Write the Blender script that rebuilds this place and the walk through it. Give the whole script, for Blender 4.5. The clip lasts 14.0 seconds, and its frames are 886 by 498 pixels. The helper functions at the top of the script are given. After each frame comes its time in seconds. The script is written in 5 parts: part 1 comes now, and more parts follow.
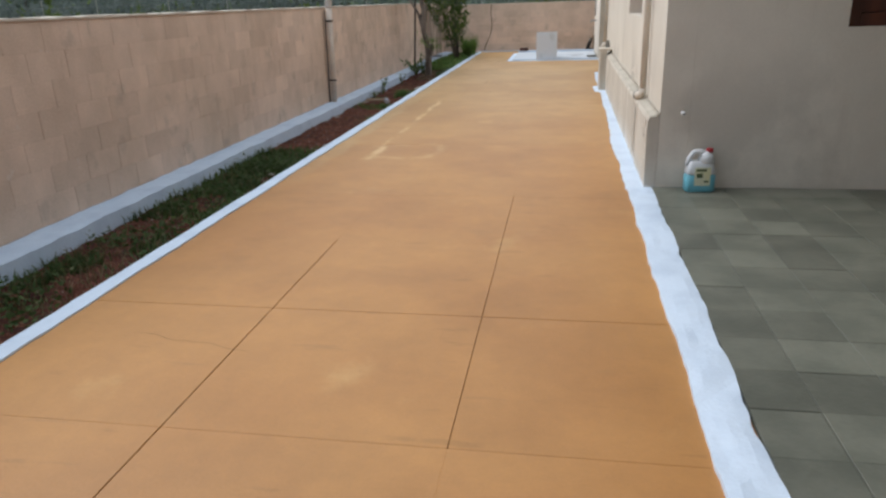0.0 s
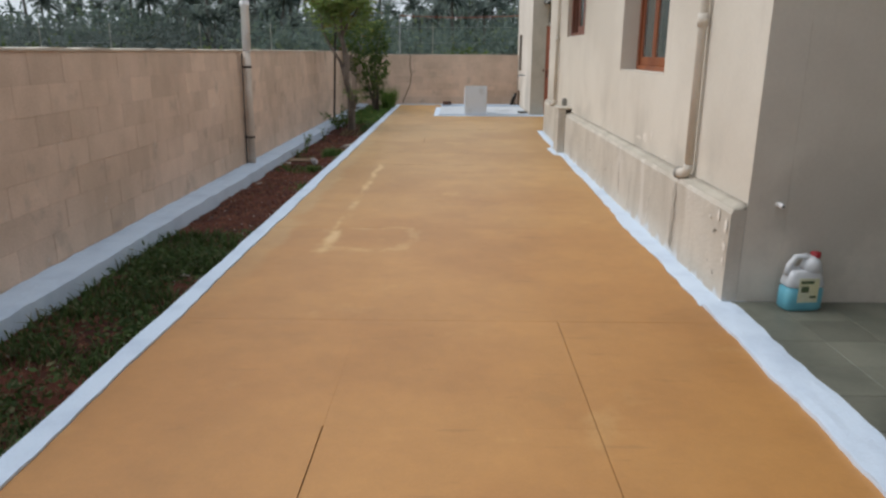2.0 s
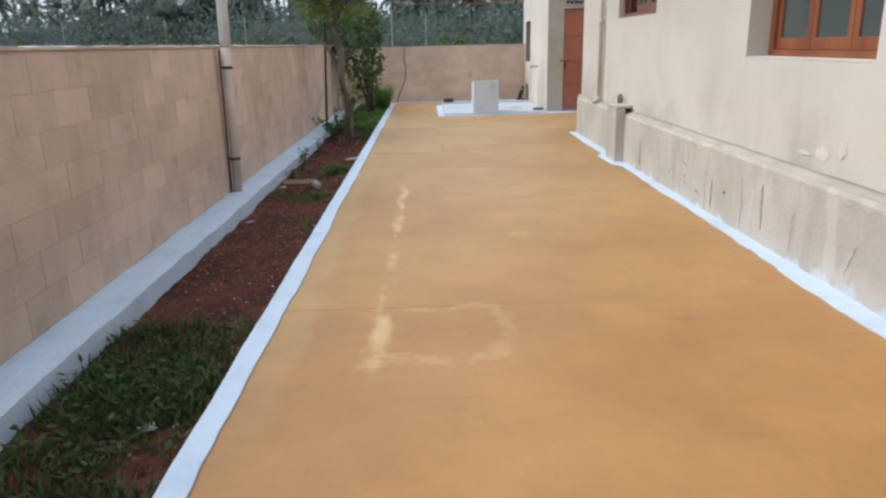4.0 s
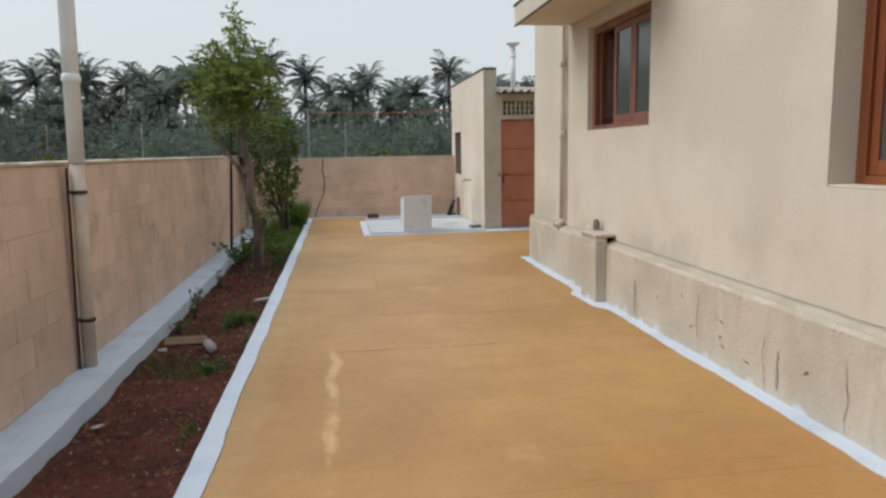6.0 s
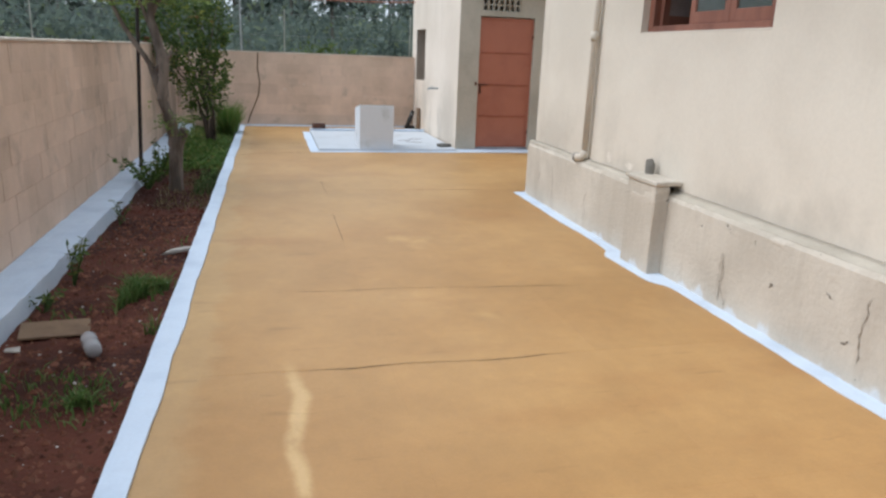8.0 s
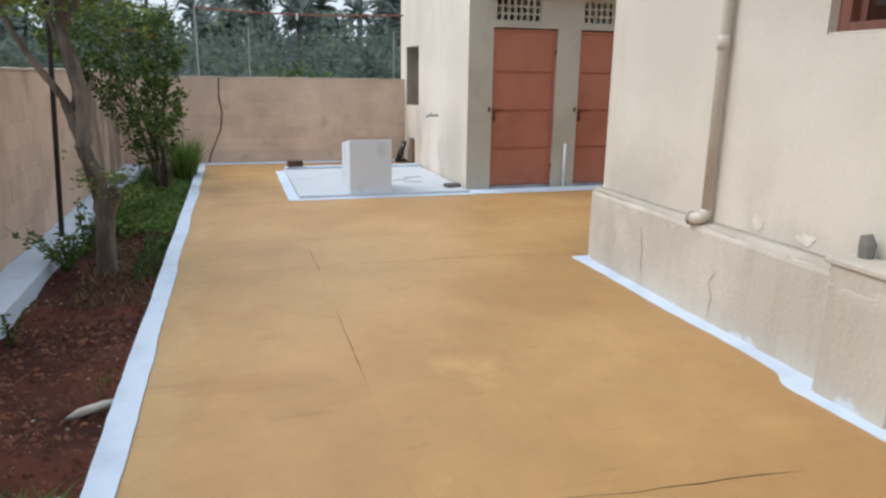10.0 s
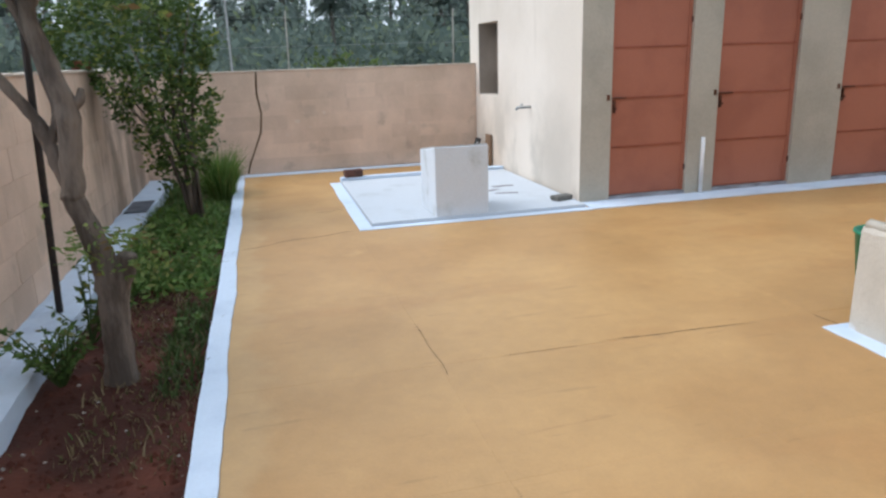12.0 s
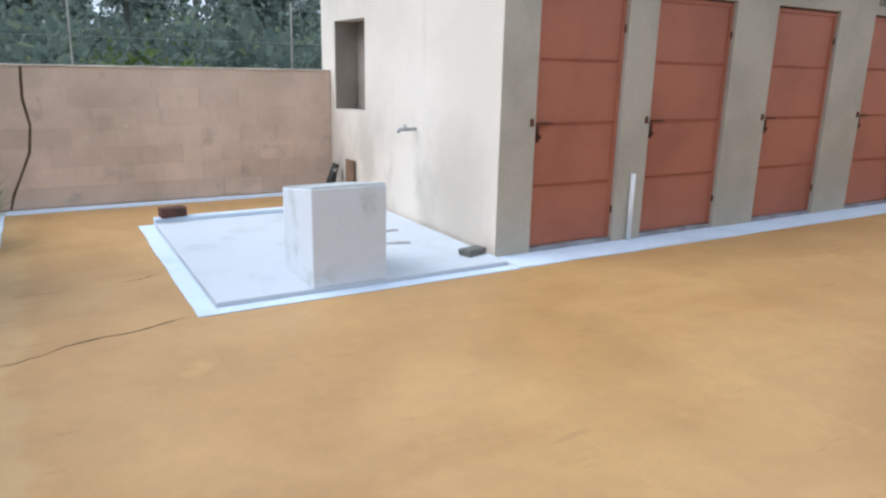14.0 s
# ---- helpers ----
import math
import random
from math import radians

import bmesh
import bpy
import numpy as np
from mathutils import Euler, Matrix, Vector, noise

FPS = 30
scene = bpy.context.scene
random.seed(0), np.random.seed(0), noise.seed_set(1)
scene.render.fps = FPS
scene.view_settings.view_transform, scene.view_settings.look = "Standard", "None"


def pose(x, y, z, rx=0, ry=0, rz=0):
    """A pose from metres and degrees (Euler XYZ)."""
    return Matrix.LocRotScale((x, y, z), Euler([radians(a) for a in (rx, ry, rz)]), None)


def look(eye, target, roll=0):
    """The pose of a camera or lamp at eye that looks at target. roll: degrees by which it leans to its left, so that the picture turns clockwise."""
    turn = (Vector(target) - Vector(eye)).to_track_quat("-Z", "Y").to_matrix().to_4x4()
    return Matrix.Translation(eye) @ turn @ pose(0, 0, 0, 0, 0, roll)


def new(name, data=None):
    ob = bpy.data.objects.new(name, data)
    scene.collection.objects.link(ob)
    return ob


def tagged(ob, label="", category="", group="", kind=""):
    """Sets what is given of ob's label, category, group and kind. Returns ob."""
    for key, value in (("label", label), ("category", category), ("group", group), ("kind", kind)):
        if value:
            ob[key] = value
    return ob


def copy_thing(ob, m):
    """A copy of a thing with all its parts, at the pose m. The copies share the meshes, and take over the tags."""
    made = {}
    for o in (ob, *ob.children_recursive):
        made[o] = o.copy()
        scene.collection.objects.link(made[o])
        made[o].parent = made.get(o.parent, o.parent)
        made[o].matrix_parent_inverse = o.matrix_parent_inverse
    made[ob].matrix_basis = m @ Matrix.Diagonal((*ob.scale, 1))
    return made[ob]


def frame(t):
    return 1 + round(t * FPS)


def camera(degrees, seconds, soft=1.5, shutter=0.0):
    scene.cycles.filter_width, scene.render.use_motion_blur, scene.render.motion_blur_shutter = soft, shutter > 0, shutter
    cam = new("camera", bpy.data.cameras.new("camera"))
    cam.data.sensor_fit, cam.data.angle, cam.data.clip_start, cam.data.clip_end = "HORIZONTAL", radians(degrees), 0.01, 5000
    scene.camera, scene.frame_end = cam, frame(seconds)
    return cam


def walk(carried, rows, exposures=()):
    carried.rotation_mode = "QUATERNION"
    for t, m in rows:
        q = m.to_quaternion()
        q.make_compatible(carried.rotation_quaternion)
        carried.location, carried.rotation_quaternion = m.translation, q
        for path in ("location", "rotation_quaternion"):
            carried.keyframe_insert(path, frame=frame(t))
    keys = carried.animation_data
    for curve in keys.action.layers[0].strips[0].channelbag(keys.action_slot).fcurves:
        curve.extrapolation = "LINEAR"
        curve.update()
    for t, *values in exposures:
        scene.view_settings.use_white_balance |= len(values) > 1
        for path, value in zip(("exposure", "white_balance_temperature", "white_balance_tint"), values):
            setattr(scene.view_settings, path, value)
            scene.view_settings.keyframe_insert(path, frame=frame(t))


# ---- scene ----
cam = camera(65.2, 14.0, 2.5)
PATH = [
    (0, (0.148, 0.049, 1.447), (-0.184, 1.903, 0.775), -1.9),
    (0.5, (-0.095, 0.341, 1.431), (-0.451, 2.205, 0.8), -0.9),
    (1, (-0.367, 0.784, 1.438), (-0.573, 2.69, 0.868), -2.2),
    (1.5, (-0.568, 1.242, 1.411), (-0.746, 3.156, 0.858), -2.5),
    (2, (-0.782, 1.734, 1.412), (-0.813, 3.658, 0.865), 0.2),
    (2.5, (-0.985, 2.22, 1.402), (-0.923, 4.148, 0.872), -4.0),
    (2.7, (-1.064, 2.449, 1.389), (-1.022, 4.379, 0.865), -3.2),
    (4.8, (-1.555, 4.541, 1.392), (-1.516, 6.452, 0.804), -0.9),
    (5, (-1.515, 4.75, 1.399), (-1.461, 6.672, 0.852), -0.4),
    (5.5, (-1.557, 5.224, 1.445), (-1.32, 7.196, 1.211), 1.6),
    (6, (-1.643, 5.696, 1.459), (-1.358, 7.655, 1.178), -1.0),
    (6.5, (-1.679, 6.183, 1.446), (-1.431, 8.128, 1.053), 0.9),
    (7, (-1.755, 6.723, 1.444), (-1.372, 8.629, 0.973), -0.4),
    (7.5, (-1.737, 7.215, 1.457), (-1.339, 9.109, 0.95), -1.7),
    (8, (-1.804, 7.726, 1.433), (-1.334, 9.593, 0.891), 2.2),
    (8.2, (-1.771, 7.95, 1.472), (-1.258, 9.812, 0.951), -0.5),
    (10.3, (-1.854, 10.202, 1.407), (-1.294, 12.06, 0.921), 0.9),
    (10.5, (-1.893, 10.42, 1.4), (-1.324, 12.259, 0.856), -0.4),
    (11, (-1.936, 10.945, 1.394), (-1.468, 12.815, 0.862), -1.0),
    (11.5, (-1.932, 11.442, 1.412), (-1.492, 13.32, 0.883), 1.8),
    (12, (-2.014, 11.989, 1.443), (-1.542, 13.857, 0.909), -1.9),
    (12.5, (-2.071, 12.531, 1.457), (-1.584, 14.4, 0.94), 0.3),
    (13, (-2.114, 13.049, 1.454), (-1.776, 14.943, 0.909), -0.3),
    (13.5, (-1.967, 13.478, 1.453), (-1.438, 15.338, 0.943), -1.4),
    (14, (-1.939, 13.999, 1.388), (-0.964, 15.671, 0.884), 1.2),
]
EXPOSURE = [(0.0, 0.49, 6100, 10), (0.5, 0.50, 6100, 10), (1.0, 0.37, 6150, 10), (2.0, 0.29, 6200, 10), (2.5, 0.40, 6150, 10), (5.0, 0.61, 5900, 10), (5.5, 0.28, 6450, 10), (6.0, 0.28, 6600, 10), (6.5, 0.38, 6600, 10), (7.0, 0.58, 6150, 10), (8.0, 0.62, 5980, 10), (10.5, 0.63, 6020, 10), (11.0, 0.74, 5800, 10), (11.5, 0.75, 5800, 10), (13.5, 0.84, 5880, 10), (14.0, 0.82, 5650, 10)]
walk(cam, [(t, look(eye, target, roll)) for t, eye, target, roll in PATH], EXPOSURE)

# ---- light ----
world = bpy.data.worlds.new("overcast_sky")
scene.world = world
world.use_nodes = True
wt = world.node_tree
sky = wt.nodes.new("ShaderNodeTexSky")
sky.sky_type = "NISHITA"
sky.sun_disc = False
sky.sun_elevation, sky.sun_rotation = radians(50), radians(-75)
sky.air_density, sky.dust_density, sky.ozone_density = 1.2, 6.0, 1.5
veil = wt.nodes.new("ShaderNodeMix")          # an even cloud cover drawn over the clear sky
veil.data_type = "RGBA"
veil.inputs["Factor"].default_value = 0.80
veil.inputs[7].default_value = (6.35, 6.9, 7.35, 1)
wt.links.new(sky.outputs[0], veil.inputs[6])
wt.links.new(veil.outputs[2], wt.nodes["Background"].inputs["Color"])
wt.nodes["Background"].inputs["Strength"].default_value = 0.10

sun_data = bpy.data.lights.new("sun", "SUN")
sun_data.energy, sun_data.angle, sun_data.color = 1.25, radians(45), (1.0, 0.97, 0.93)
sun = new("sun", sun_data)
sun.matrix_world = look((-30, 8, 36), (0, 0, 0))


# ---- node helpers ----
def begin(name):
    m = bpy.data.materials.new(name)
    m.use_nodes = True
    nt = m.node_tree
    return m, nt, nt.nodes["Principled BSDF"]


def put(nt, socket, value):
    if isinstance(value, (int, float)):
        socket.default_value = value
    elif isinstance(value, tuple):
        socket.default_value = (*value, 1) if len(value) == 3 and socket.type == "RGBA" else value
    else:
        nt.links.new(value, socket)


def position(nt):
    return nt.nodes.new("ShaderNodeNewGeometry").outputs["Position"]


def axis(nt, n):
    s = nt.nodes.new("ShaderNodeSeparateXYZ")
    nt.links.new(position(nt), s.inputs[0])
    return s.outputs[n]


def calc(nt, op, a, b=0.0, c=0.0):
    n = nt.nodes.new("ShaderNodeMath")
    n.operation = op
    put(nt, n.inputs[0], a)
    put(nt, n.inputs[1], b)
    put(nt, n.inputs[2], c)
    return n.outputs[0]


def grain(nt, scale, detail=4.0, stretch=(1, 1, 1), offset=(0, 0, 0), rough=0.55):
    mp = nt.nodes.new("ShaderNodeMapping")
    mp.inputs["Scale"].default_value = stretch
    mp.inputs["Location"].default_value = offset
    nt.links.new(position(nt), mp.inputs["Vector"])
    n = nt.nodes.new("ShaderNodeTexNoise")
    n.inputs["Scale"].default_value, n.inputs["Detail"].default_value, n.inputs["Roughness"].default_value = scale, detail, rough
    nt.links.new(mp.outputs[0], n.inputs["Vector"])
    return n.outputs["Fac"]


def ramp(nt, fac, lo, hi, a=0.0, b=1.0):
    n = nt.nodes.new("ShaderNodeMapRange")
    n.interpolation_type = "SMOOTHSTEP"
    put(nt, n.inputs["Value"], fac)
    for key, v in (("From Min", lo), ("From Max", hi), ("To Min", a), ("To Max", b)):
        n.inputs[key].default_value = v
    return n.outputs["Result"]


def blend(nt, fac, a, b, mode="MIX"):
    n = nt.nodes.new("ShaderNodeMix")
    n.data_type, n.blend_type = "RGBA", mode
    put(nt, n.inputs["Factor"], fac)
    put(nt, n.inputs[6], a)
    put(nt, n.inputs[7], b)
    return n.outputs[2]


def scaled(nt, colour, value):
    n = nt.nodes.new("ShaderNodeVectorMath")
    n.operation = "SCALE"
    put(nt, n.inputs[0], colour)
    put(nt, n.inputs["Scale"], value)
    return n.outputs[0]


def relief(nt, bsdf, height, strength, distance=0.01):
    n = nt.nodes.new("ShaderNodeBump")
    n.inputs["Strength"].default_value, n.inputs["Distance"].default_value = strength, distance
    nt.links.new(height, n.inputs["Height"])
    nt.links.new(n.outputs[0], bsdf.inputs["Normal"])


def plain(name, a, b, big=2.0, fine=60.0, rough=0.8, bump=0.2, metal=0.0, spec=0.3, lo=0.35, hi=0.65, vary=0.0, island=0.0, stretch=(1, 1, 1), speck=0.12):
    """A surface that drifts between two colours at a large scale and has a fine grain."""
    m, nt, bsdf = begin(name)
    coarse, small = grain(nt, big, 5, stretch), grain(nt, fine, 3, stretch)
    colour = blend(nt, ramp(nt, coarse, lo, hi), a, b)
    gain = calc(nt, "MULTIPLY_ADD", small, 2 * speck, 1 - speck)
    if vary:
        r = nt.nodes.new("ShaderNodeObjectInfo").outputs["Random"]
        gain = calc(nt, "MULTIPLY", gain, calc(nt, "MULTIPLY_ADD", r, 2 * vary, 1 - vary))
    if island:
        r = nt.nodes.new("ShaderNodeNewGeometry").outputs["Random Per Island"]
        gain = calc(nt, "MULTIPLY", gain, calc(nt, "MULTIPLY_ADD", r, 2 * island, 1 - island))
    nt.links.new(scaled(nt, colour, gain), bsdf.inputs["Base Color"])
    bsdf.inputs["Roughness"].default_value, bsdf.inputs["Metallic"].default_value = rough, metal
    bsdf.inputs["Specular IOR Level"].default_value = spec
    if bump:
        relief(nt, bsdf, calc(nt, "ADD", small, coarse), bump)
    return m


def leafy(name, a, b, c, rough=0.55, through_light=0.25):
    """Leaves: three greens picked leaf by leaf, a little light coming through."""
    m, nt, bsdf = begin(name)
    r = nt.nodes.new("ShaderNodeNewGeometry").outputs["Random Per Island"]
    colour = blend(nt, ramp(nt, r, 0.0, 0.6), a, b)
    colour = blend(nt, ramp(nt, r, 0.8, 1.0), colour, c)
    patch = grain(nt, 1.7, 2)
    colour = scaled(nt, colour, calc(nt, "MULTIPLY_ADD", patch, 0.8, 0.6))
    nt.links.new(colour, bsdf.inputs["Base Color"])
    bsdf.inputs["Roughness"].default_value = rough
    bsdf.inputs["Specular IOR Level"].default_value = 0.25
    thin = nt.nodes.new("ShaderNodeBsdfTranslucent")
    nt.links.new(colour, thin.inputs["Color"])
    both = nt.nodes.new("ShaderNodeMixShader")
    both.inputs[0].default_value = through_light
    nt.links.new(bsdf.outputs[0], both.inputs[1])
    nt.links.new(thin.outputs[0], both.inputs[2])
    nt.links.new(both.outputs[0], nt.nodes["Material Output"].inputs["Surface"])
    return m


# ---- materials ----
def ochre_paint():
    """Worn ochre paint on cement: broad changes of tone, darker smears, pale scuffs and a scraped line along one old
    seam.
    """
    m, nt, bsdf = begin("ochre_floor_paint")
    broad, mid, small = grain(nt, 0.55, 3), grain(nt, 2.6, 5), grain(nt, 70, 3)
    ys = axis(nt, 1)
    # deeper ochre up to y 4, paler and yellower by y 13
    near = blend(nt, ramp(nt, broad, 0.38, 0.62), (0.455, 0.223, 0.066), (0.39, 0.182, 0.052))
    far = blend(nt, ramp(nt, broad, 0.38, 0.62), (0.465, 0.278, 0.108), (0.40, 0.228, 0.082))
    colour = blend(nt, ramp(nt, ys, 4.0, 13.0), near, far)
    smear = ramp(nt, grain(nt, 1.1, 6, (0.55, 1.6, 1), (7, 3, 0)), 0.54, 0.70)
    colour = blend(nt, calc(nt, "MULTIPLY", smear, 0.34), colour, (0.34, 0.165, 0.052))
    pale = ramp(nt, grain(nt, 1.7, 6, (1, 1, 1), (21, 5, 0)), 0.62, 0.76)
    colour = blend(nt, calc(nt, "MULTIPLY", pale, 0.35), colour, (0.66, 0.42, 0.17))
    scratch = ramp(nt, grain(nt, 5.0, 4, (0.3, 3.0, 1), (2, 9, 0)), 0.66, 0.74)
    colour = blend(nt, calc(nt, "MULTIPLY", scratch, 0.35), colour, (0.26, 0.135, 0.05))
    # the scraped seam
    xs = axis(nt, 0)
    off = calc(nt, "ABSOLUTE", calc(nt, "ADD", calc(nt, "ADD", xs, 1.74), calc(nt, "MULTIPLY_ADD", grain(nt, 1.3, 8, (1, 1, 1), (4, 4, 0)), 0.26, -0.13)))
    line = ramp(nt, off, 0.008, 0.055, 1.0, 0.0)
    span = calc(nt, "MULTIPLY", ramp(nt, ys, 6.4, 6.9), ramp(nt, ys, 10.5, 10.9, 1.0, 0.0))
    rag = ramp(nt, grain(nt, 5, 8, (1, 0.5, 1), (1, 8, 0)), 0.36, 0.56)
    colour = blend(nt, calc(nt, "MULTIPLY", calc(nt, "MULTIPLY", line, span), calc(nt, "MULTIPLY", rag, 0.6)), colour, (0.72, 0.51, 0.25))
    # paint rubbed thin beside the kerb
    hem = ramp(nt, calc(nt, "ADD", xs, calc(nt, "MULTIPLY_ADD", grain(nt, 2.2, 5, (1, 1, 1), (8, 1, 0)), 0.5, -0.25)), -2.18, -2.06, 1.0, 0.0)
    colour = blend(nt, calc(nt, "MULTIPLY", calc(nt, "MULTIPLY", hem, ramp(nt, ys, 5.0, 7.5)), 0.45), colour, (0.50, 0.34, 0.16))
    blot = ramp(nt, grain(nt, 2.1, 6, (1, 1, 1), (31, 11, 0)), 0.66, 0.70)
    colour = blend(nt, calc(nt, "MULTIPLY", blot, 0.22), colour, (0.33, 0.18, 0.065))
    # one mended square with a pale, ragged rim
    px = calc(nt, "ABSOLUTE", calc(nt, "ADD", xs, 1.45))
    py = calc(nt, "ABSOLUTE", calc(nt, "ADD", ys, -7.0))
    wob = calc(nt, "MULTIPLY_ADD", grain(nt, 3, 5), 0.5, -0.25)
    edge = calc(nt, "ADD", calc(nt, "MAXIMUM", px, py), wob)
    rim = calc(nt, "MULTIPLY", ramp(nt, edge, 0.24, 0.31), ramp(nt, edge, 0.34, 0.40, 1.0, 0.0))
    colour = blend(nt, calc(nt, "MULTIPLY", calc(nt, "MULTIPLY", rim, rag), 0.25), colour, (0.72, 0.50, 0.24))
    r = nt.nodes.new("ShaderNodeObjectInfo").outputs["Random"]
    gain = calc(nt, "MULTIPLY", calc(nt, "MULTIPLY_ADD", small, 0.16, 0.92), calc(nt, "MULTIPLY_ADD", r, 0.045, 0.978))
    gain = calc(nt, "MULTIPLY", gain, calc(nt, "MULTIPLY_ADD", mid, 0.34, 0.83))
    trodden = grain(nt, 11.0, 6, (1, 1, 1), (5, 19, 0), 0.65)
    gain = calc(nt, "MULTIPLY", gain, calc(nt, "MULTIPLY_ADD", trodden, 0.26, 0.87))
    scuff = ramp(nt, grain(nt, 6.0, 5, (0.35, 1.8, 1), (17, 2, 0)), 0.64, 0.70)
    gain = calc(nt, "MULTIPLY", gain, calc(nt, "MULTIPLY_ADD", scuff, -0.14, 1.0))
    nt.links.new(scaled(nt, colour, gain), bsdf.inputs["Base Color"])
    bsdf.inputs["Roughness"].default_value = 0.5
    bsdf.inputs["Specular IOR Level"].default_value = 0.5
    relief(nt, bsdf, calc(nt, "ADD", calc(nt, "MULTIPLY", small, 0.4), mid), 0.25, 0.01)
    return m


def wall_paint(name="cream_wall_paint", light=(0.66, 0.612, 0.528), deep=(0.59, 0.541, 0.462)):
    """Cream distemper on plaster: grey damp near the foot, faint run marks, small knocks."""
    m, nt, bsdf = begin(name)
    broad, small = grain(nt, 0.9, 4), grain(nt, 45, 4)
    colour = blend(nt, ramp(nt, broad, 0.35, 0.65), light, deep)
    zs = axis(nt, 2)
    foot = calc(nt, "MULTIPLY", ramp(nt, zs, 0.5, 1.25, 1.0, 0.0), ramp(nt, grain(nt, 1.6, 5, (1, 1, 0.8), (3, 3, 3)), 0.46, 0.66))
    colour = blend(nt, calc(nt, "MULTIPLY", foot, 0.55), colour, (0.40, 0.37, 0.32))
    runs = ramp(nt, grain(nt, 4, 4, (1, 1, 0.12), (9, 1, 0)), 0.58, 0.75)
    colour = blend(nt, calc(nt, "MULTIPLY", runs, 0.22), colour, (0.42, 0.36, 0.29))
    # a fan of water stain under the tap
    fan = calc(nt, "ABSOLUTE", calc(nt, "ADD", calc(nt, "ADD", axis(nt, 1), -18.80), calc(nt, "MULTIPLY_ADD", grain(nt, 3, 3), 0.5, -0.25)))
    wet = calc(nt, "MULTIPLY", ramp(nt, fan, 0.10, 0.75, 1.0, 0.0), calc(nt, "MULTIPLY", ramp(nt, calc(nt, "ADD", zs, calc(nt, "MULTIPLY_ADD", grain(nt, 2.5, 4), 0.6, -0.3)), 0.45, 1.15, 1.0, 0.0), ramp(nt, axis(nt, 0), 1.02, 1.03, 1.0, 0.0)))
    colour = blend(nt, calc(nt, "MULTIPLY", wet, 0.55), colour, (0.41, 0.37, 0.315))
    nt.links.new(scaled(nt, colour, calc(nt, "MULTIPLY_ADD", small, 0.12, 0.94)), bsdf.inputs["Base Color"])
    bsdf.inputs["Roughness"].default_value = 0.85
    bsdf.inputs["Specular IOR Level"].default_value = 0.2
    relief(nt, bsdf, calc(nt, "ADD", calc(nt, "MULTIPLY", small, 0.5), calc(nt, "MULTIPLY", broad, 2.0)), 0.14, 0.008)
    return m


def plinth_paint():
    """Weathered skirting plaster: greyed cream with streaks, flaked pale patches and dark nicks."""
    m, nt, bsdf = begin("weathered_plinth_plaster")
    broad, small = grain(nt, 1.5, 5), grain(nt, 38, 4)
    colour = blend(nt, ramp(nt, broad, 0.38, 0.62), (0.575, 0.53, 0.455), (0.49, 0.448, 0.38))
    runs = ramp(nt, grain(nt, 5.5, 5, (1, 1, 0.14), (5, 2, 0)), 0.52, 0.68)
    colour = blend(nt, calc(nt, "MULTIPLY", runs, 0.34), colour, (0.40, 0.35, 0.285))
    wash = ramp(nt, grain(nt, 3.2, 5, (1, 1, 0.35), (15, 2, 4)), 0.60, 0.70)
    colour = blend(nt, calc(nt, "MULTIPLY", wash, 0.5), colour, (0.68, 0.64, 0.58))
    zs = axis(nt, 2)
    rim = calc(nt, "MULTIPLY", ramp(nt, zs, 0.44, 0.55), ramp(nt, grain(nt, 3.4, 6, (1, 1, 2.0), (1, 6, 2)), 0.54, 0.60))
    colour = blend(nt, calc(nt, "MULTIPLY", rim, 0.35), colour, (0.70, 0.65, 0.57))
    # limewash slopped up from the border below, in drips
    splash = ramp(nt, calc(nt, "ADD", zs, calc(nt, "MULTIPLY_ADD", grain(nt, 4.5, 6, (1, 1, 0.4), (3, 8, 1)), -0.5, 0.27)), -0.02, 0.03, 1.0, 0.0)
    colour = blend(nt, calc(nt, "MULTIPLY", splash, 0.6), colour, (0.66, 0.72, 0.78))
    nick = ramp(nt, grain(nt, 13, 3, (1, 1, 0.8), (4, 4, 4)), 0.735, 0.765)
    colour = blend(nt, calc(nt, "MULTIPLY", nick, 0.75), colour, (0.13, 0.12, 0.10))
    nt.links.new(scaled(nt, colour, calc(nt, "MULTIPLY_ADD", small, 0.14, 0.93)), bsdf.inputs["Base Color"])
    bsdf.inputs["Roughness"].default_value = 0.9
    bsdf.inputs["Specular IOR Level"].default_value = 0.15
    relief(nt, bsdf, calc(nt, "ADD", small, calc(nt, "ADD", calc(nt, "MULTIPLY", broad, 3.0), rim)), 0.45, 0.01)
    return m


